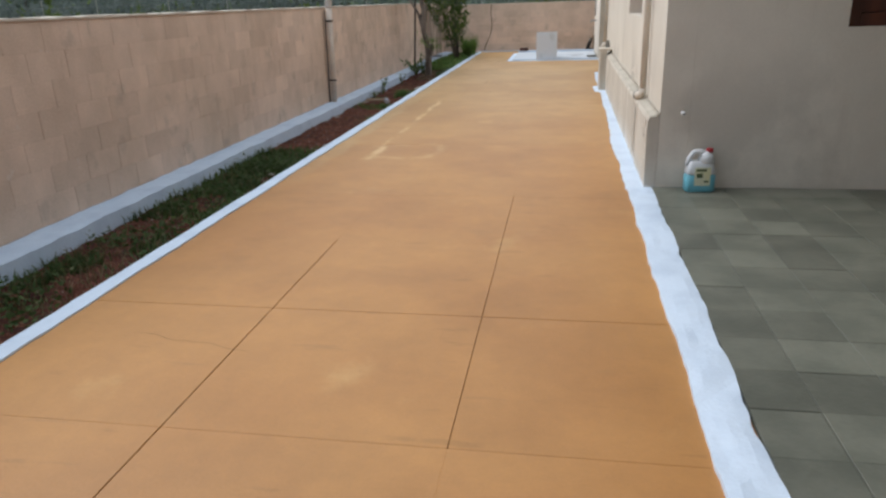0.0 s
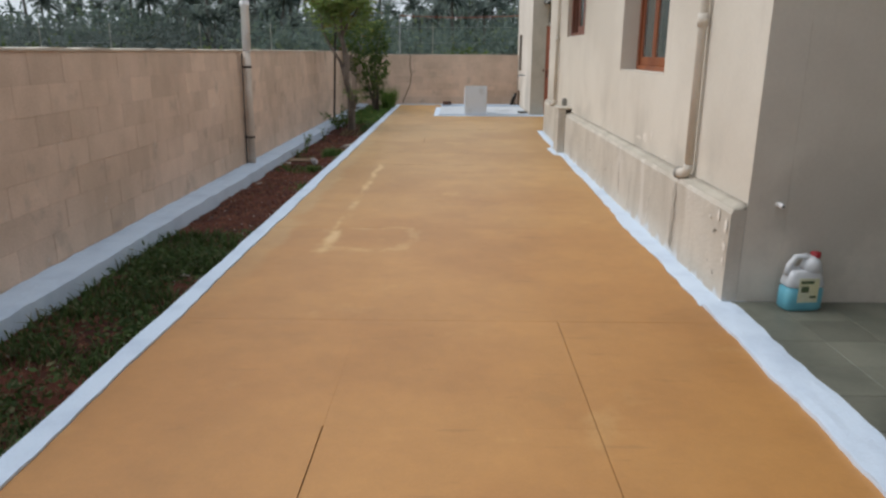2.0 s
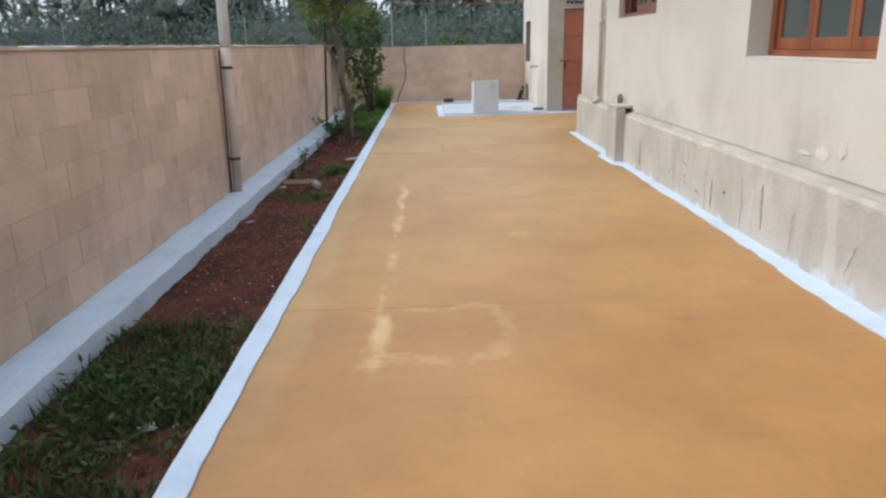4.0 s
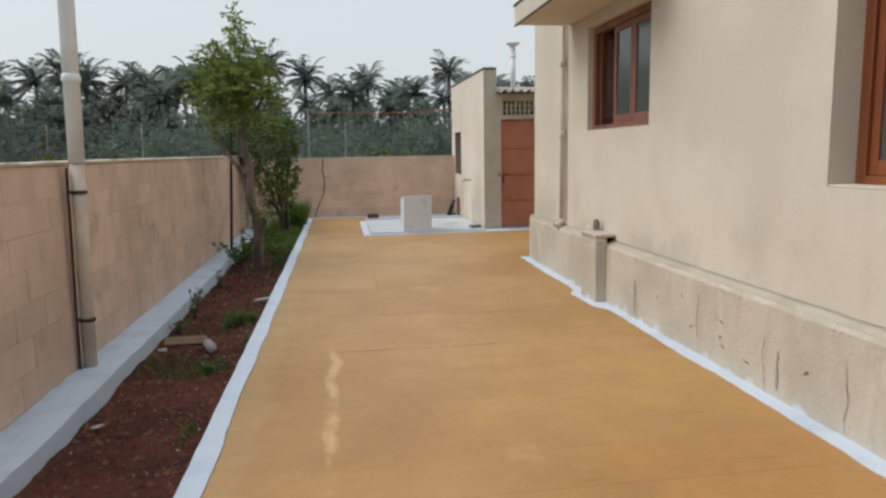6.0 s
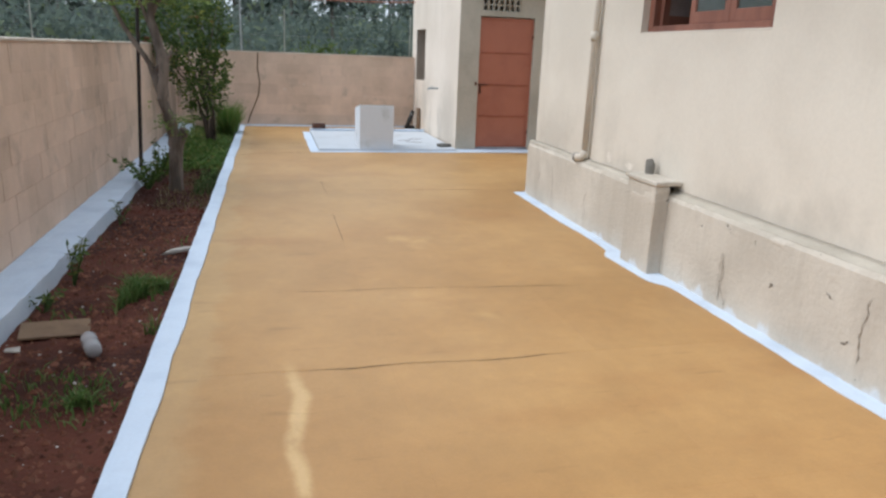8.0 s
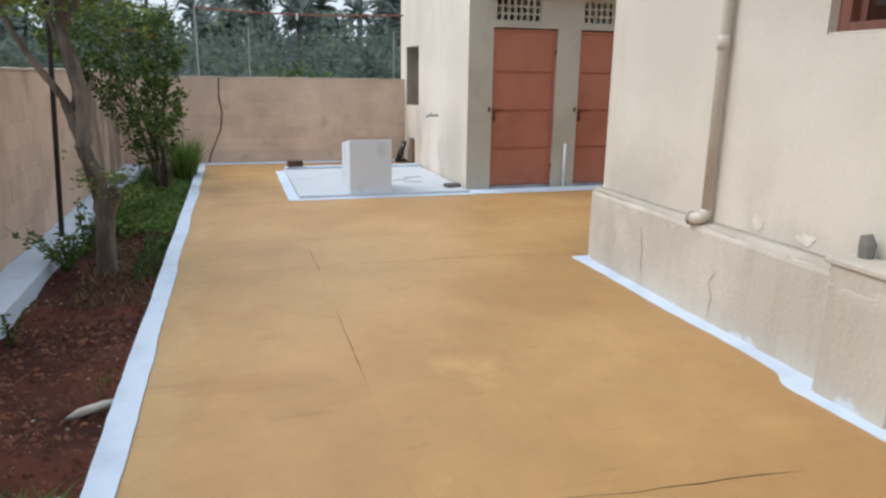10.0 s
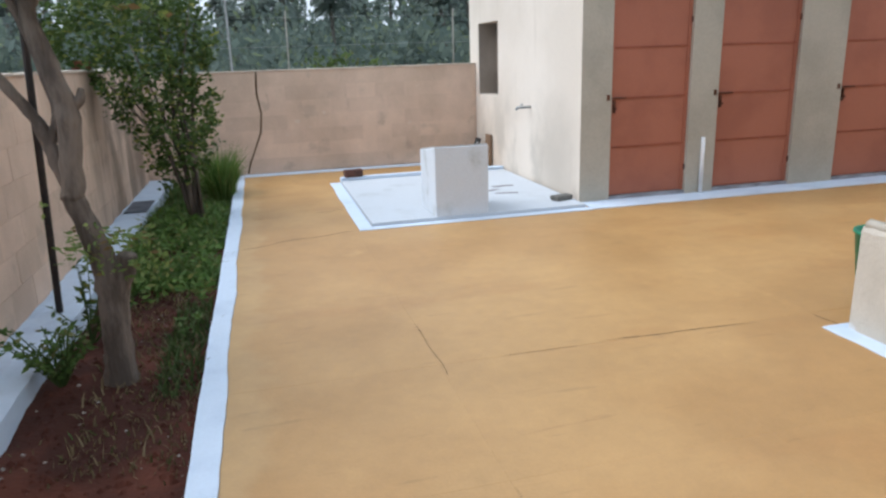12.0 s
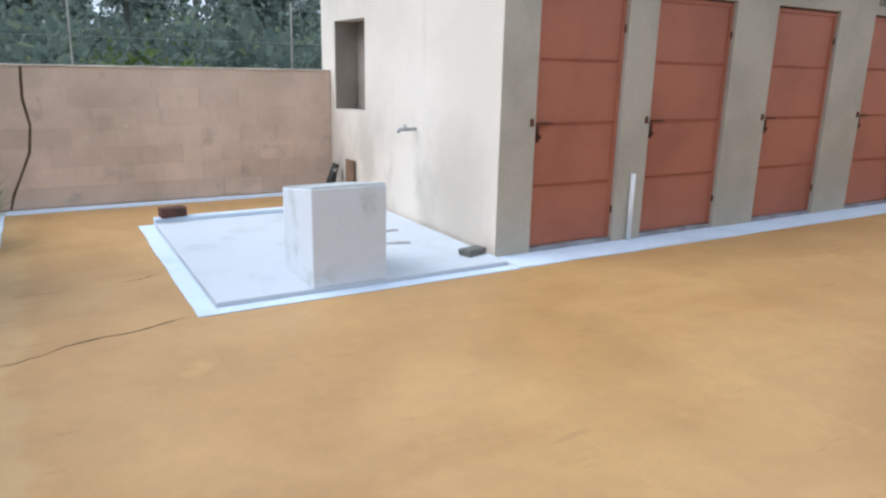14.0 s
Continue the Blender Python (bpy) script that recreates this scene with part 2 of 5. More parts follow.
def block_paint():
    """Faded pinkish wash over cement blocks, with dark grey marks, rubbed spots and a darkened stretch by the shrub."""
    m, nt, bsdf = begin("faded_block_wash")
    broad, small = grain(nt, 1.2, 5), grain(nt, 55, 4)
    colour = blend(nt, ramp(nt, broad, 0.36, 0.64), (0.66, 0.50, 0.385), (0.57, 0.43, 0.325))
    worn = ramp(nt, grain(nt, 3.0, 5, (1, 1, 1), (6, 6, 1)), 0.57, 0.70)
    colour = blend(nt, calc(nt, "MULTIPLY", worn, 0.5), colour, (0.39, 0.31, 0.245))
    top = calc(nt, "MULTIPLY", ramp(nt, grain(nt, 6, 4, (1, 1, 0.3), (2, 7, 1)), 0.66, 0.72), ramp(nt, axis(nt, 2), 0.5, 1.2))
    colour = blend(nt, calc(nt, "MULTIPLY", top, 0.35), colour, (0.26, 0.21, 0.17))
    # the shrub's shadow on the wall, put into the wash along with dark staining
    shade_stain = calc(nt, "MULTIPLY", ramp(nt, axis(nt, 0), -3.42, -3.40, 1.0, 0.0), calc(nt, "MULTIPLY", ramp(nt, axis(nt, 1), 18.2, 19.4), ramp(nt, grain(nt, 2.4, 5, (1, 1, 0.35), (2, 2, 9)), 0.40, 0.58)))
    colour = blend(nt, calc(nt, "MULTIPLY", shade_stain, 0.65), colour, (0.16, 0.125, 0.10))
    chalk = ramp(nt, grain(nt, 8, 5, (1, 1, 1), (1, 17, 5)), 0.66, 0.74)
    colour = blend(nt, calc(nt, "MULTIPLY", chalk, 0.5), colour, (0.66, 0.58, 0.50))
    r = nt.nodes.new("ShaderNodeObjectInfo").outputs["Random"]
    gain = calc(nt, "MULTIPLY", calc(nt, "MULTIPLY_ADD", small, 0.2, 0.9), calc(nt, "MULTIPLY_ADD", r, 0.15, 0.925))
    brush = grain(nt, 4.5, 6, (1, 1, 0.7), (13, 3, 2))
    gain = calc(nt, "MULTIPLY", gain, calc(nt, "MULTIPLY_ADD", brush, 0.36, 0.82))
    nt.links.new(scaled(nt, colour, gain), bsdf.inputs["Base Color"])
    bsdf.inputs["Roughness"].default_value = 0.92
    bsdf.inputs["Specular IOR Level"].default_value = 0.12
    relief(nt, bsdf, calc(nt, "ADD", small, broad), 0.5, 0.008)
    return m


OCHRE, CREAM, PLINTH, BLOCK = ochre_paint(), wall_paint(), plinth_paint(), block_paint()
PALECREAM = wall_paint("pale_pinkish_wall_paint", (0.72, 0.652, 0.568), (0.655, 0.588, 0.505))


def joint_filler():
    """Joints dark and open by the porch, filled with paint further on."""
    m, nt, bsdf = begin("floor_joint")
    filled = ramp(nt, calc(nt, "ADD", axis(nt, 1), calc(nt, "MULTIPLY_ADD", grain(nt, 1.3, 4), 7.0, -3.5)), 3.6, 5.2)
    colour = blend(nt, filled, (0.20, 0.108, 0.04), (0.40, 0.225, 0.08))
    nt.links.new(scaled(nt, colour, calc(nt, "MULTIPLY_ADD", grain(nt, 40, 3), 0.4, 0.8)), bsdf.inputs["Base Color"])
    bsdf.inputs["Roughness"].default_value = 0.9
    return m


SEAM = joint_filler()
CRACK = plain("dark_crack", (0.085, 0.056, 0.034), (0.13, 0.083, 0.046), 6, 80, 0.95, 0)
WHITE = plain("blue_white_limewash", (0.60, 0.69, 0.80), (0.50, 0.585, 0.70), 3.0, 60, 0.8, 0.35, lo=0.45, hi=0.75, speck=0.06)
WASH = plain("worn_limewash_slab", (0.53, 0.565, 0.60), (0.42, 0.445, 0.46), 2.2, 40, 0.8, 0.3, lo=0.50, hi=0.80, speck=0.08)
GRIME = plain("grimy_mortar_skim", (0.44, 0.465, 0.47), (0.30, 0.31, 0.29), 3.0, 50, 0.9, 0.4, lo=0.42, hi=0.7, speck=0.1)
CUBE = plain("limewashed_render", (0.66, 0.70, 0.745), (0.45, 0.48, 0.475), 3.4, 50, 0.85, 0.3, lo=0.52, hi=0.78, speck=0.06)
TILE = plain("grey_green_stone_tile", (0.160, 0.163, 0.130), (0.112, 0.117, 0.093), 3, 50, 0.45, 0.2, spec=0.4, vary=0.17)
GROUT = plain("tile_grout", (0.085, 0.087, 0.072), (0.06, 0.06, 0.05), 5, 60, 0.9)
SOIL = plain("red_soil", (0.112, 0.036, 0.021), (0.052, 0.0175, 0.011), 1.6, 60, 0.95, 0.9, lo=0.4, hi=0.6, speck=0.3)
CLOD = plain("soil_crumb", (0.20, 0.088, 0.055), (0.105, 0.040, 0.024), 8, 90, 0.95, 0.4, island=0.4)
PEBBLE = plain("pale_pebble", (0.45, 0.42, 0.38), (0.30, 0.25, 0.2), 9, 90, 0.8, 0.2, island=0.4)
FIELD = plain("field_grass_ground", (0.085, 0.115, 0.03), (0.13, 0.12, 0.05), 0.25, 6, 0.95, 0.4)
STEEL = plain("terracotta_door_enamel", (0.40, 0.150, 0.094), (0.335, 0.122, 0.077), 1.8, 50, 0.5, 0.12, spec=0.35, lo=0.4, hi=0.7, speck=0.07)
# Darker copy of the door enamel: the ribs' shadow lines are in the colour.
SHADOWRIB = plain("terracotta_rib_shadow", (0.33, 0.10, 0.055), (0.26, 0.08, 0.045), 5, 60, 0.5, 0.1)
IRON = plain("rusty_dark_iron", (0.15, 0.062, 0.04), (0.075, 0.036, 0.027), 20, 120, 0.7, 0.3, metal=0.4)
DARKPATCH = plain("dark_blue_grey_patch", (0.13, 0.145, 0.17), (0.075, 0.085, 0.10), 6, 60, 0.7, 0.3)
GREYBAND = plain("scuffed_grey_threshold", (0.34, 0.34, 0.36), (0.22, 0.21, 0.22), 7, 60, 0.85, 0.3)
# Grey-beige, darker than the side wall: the front's shade is in the colour.
PIER = plain("shade_greyed_plaster", (0.47, 0.435, 0.36), (0.40, 0.37, 0.305), 1.6, 45, 0.88, 0.3, lo=0.38, hi=0.65)
SHEET = plain("weathered_cement_sheet", (0.46, 0.43, 0.38), (0.27, 0.25, 0.22), 2.5, 40, 0.9, 0.4)
# Shade inside the niche is put into this darker plaster colour.
NICHE = plain("shade_darkened_niche_plaster", (0.32, 0.275, 0.23), (0.25, 0.215, 0.18), 2.0, 40, 0.92, 0.3)
# Ledge colour lowered to cancel the sky light on its upward face.
LEDGETONE = plain("toned_down_ledge_plaster", (0.49, 0.445, 0.37), (0.41, 0.37, 0.305), 2.5, 40, 0.95, 0.4)
HAIRLINE = plain("hairline_crack_in_plaster", (0.27, 0.235, 0.19), (0.20, 0.175, 0.14), 6, 40, 0.95, 0.1)
FLAKE = plain("flaked_pale_plaster", (0.74, 0.69, 0.61), (0.63, 0.585, 0.51), 9, 60, 0.9, 0.4)
DAMP = plain("damp_grey_plaster", (0.40, 0.36, 0.30), (0.47, 0.43, 0.365), 5, 40, 0.9, 0.2)
STREAK = plain("damp_plaster_streak", (0.22, 0.19, 0.155), (0.15, 0.13, 0.105), 6, 40, 0.95, 0.2)
CAP = plain("mouldy_coping_and_hollows", (0.20, 0.19, 0.17), (0.10, 0.10, 0.09), 3, 40, 0.95, 0.4)
COPING = plain("pale_wall_coping", (0.62, 0.56, 0.47), (0.46, 0.39, 0.32), 2.2, 40, 0.9, 0.4)
WOOD = plain("varnished_brown_wood", (0.30, 0.098, 0.035), (0.20, 0.06, 0.024), 6, 40, 0.42, 0.2, spec=0.4, stretch=(1, 1, 0.12))
OLDWOOD = plain("faded_brown_wood", (0.27, 0.115, 0.078), (0.17, 0.07, 0.048), 6, 40, 0.5, 0.2, spec=0.4, stretch=(1, 1, 0.12))
DARKWOOD = plain("dark_stained_wood", (0.10, 0.034, 0.02), (0.06, 0.022, 0.014), 6, 40, 0.5, 0.2, stretch=(1, 1, 0.12))
PVC = plain("grey_white_plastic_pipe", (0.80, 0.80, 0.80), (0.68, 0.68, 0.68), 3, 50, 0.45, 0.05, spec=0.4, speck=0.04)
PVCPAINT = plain("beige_painted_pipe", (0.62, 0.535, 0.45), (0.50, 0.42, 0.34), 3, 40, 0.7, 0.15)
GREYPIPE = plain("grey_pipe_end", (0.34, 0.32, 0.29), (0.25, 0.23, 0.21), 4, 50, 0.7, 0.1)
CREAMPIPE = plain("cream_painted_pipe", (0.62, 0.57, 0.49), (0.53, 0.485, 0.41), 2.5, 40, 0.65, 0.15)
BLACK = plain("black_iron_pole", (0.022, 0.02, 0.02), (0.04, 0.03, 0.026), 9, 60, 0.6, 0.1, metal=0.3)
RUBBER = plain("dull_black_plastic", (0.03, 0.028, 0.027), (0.055, 0.05, 0.045), 9, 60, 0.6, 0.2)
REDBRICK = plain("faded_red_brick", (0.27, 0.105, 0.065), (0.20, 0.08, 0.05), 14, 80, 0.9, 0.5)
BRICK = plain("dark_red_brick", (0.13, 0.06, 0.042), (0.08, 0.045, 0.035), 14, 80, 0.9, 0.5)
ROPE = plain("faded_red_rope", (0.33, 0.14, 0.10), (0.26, 0.10, 0.075), 20, 90, 0.9, 0.1)
GALV = plain("galvanised_steel", (0.42, 0.43, 0.43), (0.32, 0.33, 0.33), 8, 60, 0.55, 0.1, metal=0.5)
BARK = plain("grey_brown_bark", (0.185, 0.150, 0.122), (0.085, 0.067, 0.054), 9, 70, 0.92, 0.9, stretch=(1, 1, 0.25), lo=0.4, hi=0.6, speck=0.25)
PALMBARK = plain("palm_trunk_bark", (0.17, 0.155, 0.13), (0.11, 0.10, 0.085), 1.5, 12, 0.95, 0.5)
LEAF = leafy("light_green_leaflets", (0.26, 0.33, 0.10), (0.17, 0.25, 0.07), (0.26, 0.16, 0.07), 0.55, 0.45)
SHRUB = leafy("dark_green_leaves", (0.115, 0.17, 0.046), (0.065, 0.108, 0.031), (0.26, 0.28, 0.07), 0.5, 0.35)
GRASS = leafy("grass_blades", (0.125, 0.20, 0.05), (0.088, 0.155, 0.04), (0.22, 0.22, 0.09), 0.6)
WEED = leafy("bright_weed_leaves", (0.155, 0.25, 0.058), (0.10, 0.18, 0.042), (0.25, 0.25, 0.08), 0.6, 0.35)
HERB = leafy("dark_creeping_weeds", (0.085, 0.125, 0.036), (0.05, 0.082, 0.024), (0.15, 0.15, 0.07), 0.65, 0.25)
DRYGRASS = leafy("dry_grass_blades", (0.24, 0.185, 0.10), (0.15, 0.115, 0.06), (0.08, 0.09, 0.03), 0.8)
# Distance haze is put into the next three colours as pale blue-grey.
PALM = leafy("hazed_palm_fronds", (0.21, 0.25, 0.215), (0.18, 0.22, 0.20), (0.22, 0.24, 0.175), 0.75, 0.6)
THICKET = leafy("hazed_thicket_leaves", (0.175, 0.215, 0.168), (0.14, 0.18, 0.155), (0.20, 0.24, 0.135), 0.8, 0.5)
HAZESCRUB = leafy("haze_grey_scrub", (0.155, 0.178, 0.16), (0.125, 0.15, 0.135), (0.155, 0.165, 0.128), 0.85, 0.35)
CROP = leafy("bright_field_crop", (0.115, 0.16, 0.045), (0.09, 0.13, 0.04), (0.16, 0.165, 0.065), 0.7, 0.25)
CANBODY = plain("white_translucent_plastic", (0.72, 0.74, 0.76), (0.62, 0.65, 0.68), 6, 60, 0.35, 0.02, spec=0.5, speck=0.03)
CANBLUE = plain("turquoise_liquid_plastic", (0.17, 0.47, 0.57), (0.13, 0.40, 0.51), 6, 60, 0.3, 0.02, spec=0.5, speck=0.03)
CANRED = plain("red_screw_cap", (0.34, 0.03, 0.04), (0.28, 0.025, 0.03), 9, 60, 0.4, 0.02)
LABEL = plain("pale_yellow_label", (0.66, 0.64, 0.40), (0.60, 0.62, 0.48), 9, 60, 0.5, 0.0)
INK = plain("dark_green_print", (0.10, 0.14, 0.07), (0.08, 0.11, 0.06), 9, 60, 0.5, 0.0)
GREENPLASTIC = plain("green_plastic", (0.02, 0.25, 0.13), (0.018, 0.20, 0.11), 6, 60, 0.4, 0.03)
SCRAP = plain("weathered_plywood_scrap", (0.24, 0.16, 0.10), (0.17, 0.11, 0.07), 5, 60, 0.9, 0.3)
PAPER = plain("pale_dried_husk", (0.62, 0.58, 0.52), (0.46, 0.42, 0.36), 12, 80, 0.8, 0.2)
BOARDING = plain("dull_grey_pink_board", (0.36, 0.29, 0.26), (0.28, 0.22, 0.20), 5, 50, 0.7, 0.1)
# Room shade put into the plaster colour so the windows look dark inside.
PLASTER = plain("room_shade_plaster", (0.11, 0.09, 0.075), (0.085, 0.07, 0.06), 2, 40, 0.9, 0.2)


def window_glass():
    m, nt, bsdf = begin("dusty_window_glass")
    bsdf.inputs["Base Color"].default_value = (0.16, 0.19, 0.18, 1)
    bsdf.inputs["Roughness"].default_value = 0.12
    bsdf.inputs["Transmission Weight"].default_value = 0.5
    bsdf.inputs["IOR"].default_value = 1.45
    return m


def clear_plastic():
    m, nt, bsdf = begin("clear_bottle_plastic")
    bsdf.inputs["Base Color"].default_value = (0.62, 0.62, 0.64, 1)
    bsdf.inputs["Roughness"].default_value = 0.25
    bsdf.inputs["Transmission Weight"].default_value = 0.55
    return m


GLASS, CLEAR = window_glass(), clear_plastic()


# ---- mesh helpers ----
def part(name, bm, material, parent=None, label="", smooth=False):
    """Links a bmesh as one mesh object, under a thing or a part if given."""
    me = bpy.data.meshes.new(name)
    bmesh.ops.recalc_face_normals(bm, faces=bm.faces)
    bm.to_mesh(me)
    bm.free()
    me.materials.append(material)
    if smooth:
        me.polygons.foreach_set("use_smooth", [True] * len(me.polygons))
    ob = new(name, me)
    ob.parent = parent
    return tagged(ob, label)


def sheet(name, verts, faces, material, parent=None, label="", smooth=False):
    """A mesh straight from arrays, for leaves, blades and grids."""
    me = bpy.data.meshes.new(name)
    me.from_pydata([tuple(map(float, v)) for v in verts], [], faces)
    me.materials.append(material)
    if smooth:
        me.polygons.foreach_set("use_smooth", [True] * len(me.polygons))
    ob = new(name, me)
    ob.parent = parent
    return tagged(ob, label)


def base(name, m, label, category, group=""):
    """The Empty at the foot of a thing."""
    ob = new(name)
    ob.empty_display_size = 0.1
    ob.matrix_basis = m
    return tagged(ob, label, category, group)


def box(bm, x0, x1, y0, y1, z0, z1, bevel=0.0):
    vs = bmesh.ops.create_cube(bm, size=1)["verts"]
    for v in vs:
        v.co = ((x0 + x1) / 2 + v.co.x * (x1 - x0), (y0 + y1) / 2 + v.co.y * (y1 - y0), (z0 + z1) / 2 + v.co.z * (z1 - z0))
    if bevel:
        edges = list({e for v in vs for e in v.link_edges})
        bmesh.ops.bevel(bm, geom=edges, offset=bevel, segments=2, affect="EDGES", profile=0.5)
    return bm


def boxed(x0, x1, y0, y1, z0, z1, bevel=0.0):
    return box(bmesh.new(), x0, x1, y0, y1, z0, z1, bevel)


def tube(bm, points, radii, seg=10, caps=True):
    """A round bar through points; radii one number or one for each point."""
    pts = [Vector(p) for p in points]
    if isinstance(radii, (int, float)):
        radii = [radii] * len(pts)
    rings = []
    for n, p in enumerate(pts):
        way = (pts[min(n + 1, len(pts) - 1)] - pts[max(n - 1, 0)]).normalized()
        side = way.orthogonal().normalized() if abs(way.z) < 0.95 else Vector((1, 0, 0)).cross(way).normalized()
        other = way.cross(side)
        rings.append([bm.verts.new(p + radii[n] * (math.cos(a) * side + math.sin(a) * other)) for a in (2 * math.pi * k / seg for k in range(seg))])
    for a, b in zip(rings, rings[1:]):
        # start the second ring at the vertex nearest to the first one's start
        k = min(range(seg), key=lambda i: (b[i].co - a[0].co).length)
        b[:] = b[k:] + b[:k]
        if (b[1].co - a[1].co).length > (b[-1].co - a[1].co).length:
            b[:] = [b[0]] + b[:0:-1]
        for i in range(seg):
            bm.faces.new((a[i], a[(i + 1) % seg], b[(i + 1) % seg], b[i]))
    if caps:
        bm.faces.new(rings[0])
        bm.faces.new(rings[-1])
    return bm


def lathe(bm, profile, seg=16, at=(0, 0, 0)):
    """A turned shape from (radius, height) pairs."""
    rings = [[bm.verts.new((at[0] + r * math.cos(2 * math.pi * k / seg), at[1] + r * math.sin(2 * math.pi * k / seg), at[2] + z)) for k in range(seg)] for r, z in profile]
    for a, b in zip(rings, rings[1:]):
        for i in range(seg):
            bm.faces.new((a[i], a[(i + 1) % seg], b[(i + 1) % seg], b[i]))
    bm.faces.new(rings[0])
    bm.faces.new(rings[-1])
    return bm


def pierced(us, vs, holes, place, depth):
    """A wall with real openings: cells of the u, v grid that lie in no hole, given thickness. place(u, v) -> point; depth: the vector across."""
    us = sorted({*us, *(h[0] for h in holes), *(h[1] for h in holes)})
    vs = sorted({*vs, *(h[2] for h in holes), *(h[3] for h in holes)})
    bm = bmesh.new()
    grid = {}
    for i, u in enumerate(us):
        for j, v in enumerate(vs):
            grid[i, j] = bm.verts.new(place(u, v))
    for i in range(len(us) - 1):
        for j in range(len(vs) - 1):
            u, v = (us[i] + us[i + 1]) / 2, (vs[j] + vs[j + 1]) / 2
            if not any(a < u < b and c < v < d for a, b, c, d in holes):
                bm.faces.new((grid[i, j], grid[i + 1, j], grid[i + 1, j + 1], grid[i, j + 1]))
    bmesh.ops.delete(bm, geom=[v for v in bm.verts if not v.link_faces], context="VERTS")
    out = bmesh.ops.extrude_face_region(bm, geom=list(bm.faces))
    bmesh.ops.translate(bm, vec=Vector(depth), verts=[g for g in out["geom"] if isinstance(g, bmesh.types.BMVert)])
    return bm


def wob(x, y, size=1.0, seed=0.0):
    return noise.noise(Vector((x * size + seed, y * size - seed, seed * 1.7)))


def strip(x0, x1, y0, y1, z, low, wave0=0.0, wave1=0.0, lump=0.0, step=0.08, seed=0.0, size=1.6, across=4):
    """A band along y with wandering long edges and an uneven top."""
    bm = bmesh.new()
    rows = []
    count = max(2, int((y1 - y0) / step))
    for i in range(count + 1):
        y = y0 + (y1 - y0) * i / count
        a = x0 + wave0 * (wob(y, 0, size, seed) + 0.5 * wob(y, 0, size * 4, seed + 3))
        b = x1 + wave1 * (wob(y, 5, size, seed + 7) + 0.5 * wob(y, 5, size * 4, seed + 9))
        row = [bm.verts.new((a, y, low))]
        for k in range(across + 1):
            f = k / across
            row.append(bm.verts.new((a + (b - a) * f, y, z + lump * wob(a + f * 0.3, y, 7, seed + 1) - (0.3 * lump if k in (0, across) else 0))))
        row.append(bm.verts.new((b, y, low)))
        rows.append(row)
    for p, q in zip(rows, rows[1:]):
        for k in range(len(p) - 1):
            bm.faces.new((p[k], p[k + 1], q[k + 1], q[k]))
    bm.faces.new(rows[0])
    bm.faces.new(rows[-1])
    return bm


def crack(a, b, width, up, spread=0.03, steps=24, seed=0.0):
    """A thin ragged line from a to b lying on a surface whose normal is up."""
    a, b, up = Vector(a), Vector(b), Vector(up)
    side = (b - a).cross(up).normalized()
    bm = bmesh.new()
    rows = []
    for i in range(steps + 1):
        f = i / steps
        c = a.lerp(b, f) + side * spread * (wob(f * 3, seed, 1, seed) + 0.4 * wob(f * 11, seed, 1, seed))
        w = width * (0.35 + 0.65 * abs(wob(f * 9, 4, 1, seed + 2)) * 2) * min(1, 6 * f + 0.2, 6 * (1 - f) + 0.2) / 2
        rows.append((bm.verts.new(c - side * w), bm.verts.new(c + side * w)))
    for p, q in zip(rows, rows[1:]):
        bm.faces.new((p[0], p[1], q[1], q[0]))
    return bm


class Leaves:
    """Gathers many small leaves, blades or leaflets into one mesh."""

    def __init__(self):
        self.verts, self.faces = [], []

    def leaf(self, at, way, length, width, normal=None, fold=0.0):
        way = Vector(way).normalized()
        side = way.cross(normal if normal is not None else Vector((random.gauss(0, 1), random.gauss(0, 1), random.gauss(0, 1))))
        if side.length < 1e-4:
            side = way.orthogonal()
        side = side.normalized() * width / 2
        at, n = Vector(at), len(self.verts)
        self.verts += [at, at + way * length * 0.45 + side, at + way * length, at + way * length * 0.45 - side]
        self.faces.append((n, n + 1, n + 2, n + 3))

    def blade(self, at, height, width, lean):
        n, at = len(self.verts), Vector(at)
        a = random.uniform(0, math.tau)
        side = Vector((math.cos(a), math.sin(a), 0)) * width / 2
        mid = at + Vector((lean[0] * 0.35, lean[1] * 0.35, height * 0.6))
        tip = at + Vector((lean[0], lean[1], height * random.uniform(0.75, 1.0)))
        self.verts += [at - side, at + side, mid + side * 0.8, mid - side * 0.8, tip]
        self.faces += [(n, n + 1, n + 2, n + 3), (n + 3, n + 2, n + 4)]

    def made(self, name, material, parent=None, label=""):
        return sheet(name, self.verts, self.faces, material, parent, label)


# ---- ground, paving and kerbs ----
bm = bmesh.new()
bmesh.ops.create_grid(bm, x_segments=2, y_segments=2, size=1500)
bmesh.ops.translate(bm, vec=(0, 0, -0.16), verts=bm.verts)
tagged(part("ground", bm, FIELD), "flat green field ground running to the horizon", "ground", kind="structure")

bm = boxed(-2.30, 0.86, -4.0, 21.5, -0.15, -0.009)
box(bm, 0.861, 9.2, 14.5, 18.4, -0.15, -0.009)
paving = tagged(part("floor", bm, SEAM), "worn ochre-painted cement floor in large squares", "floor", kind="structure")

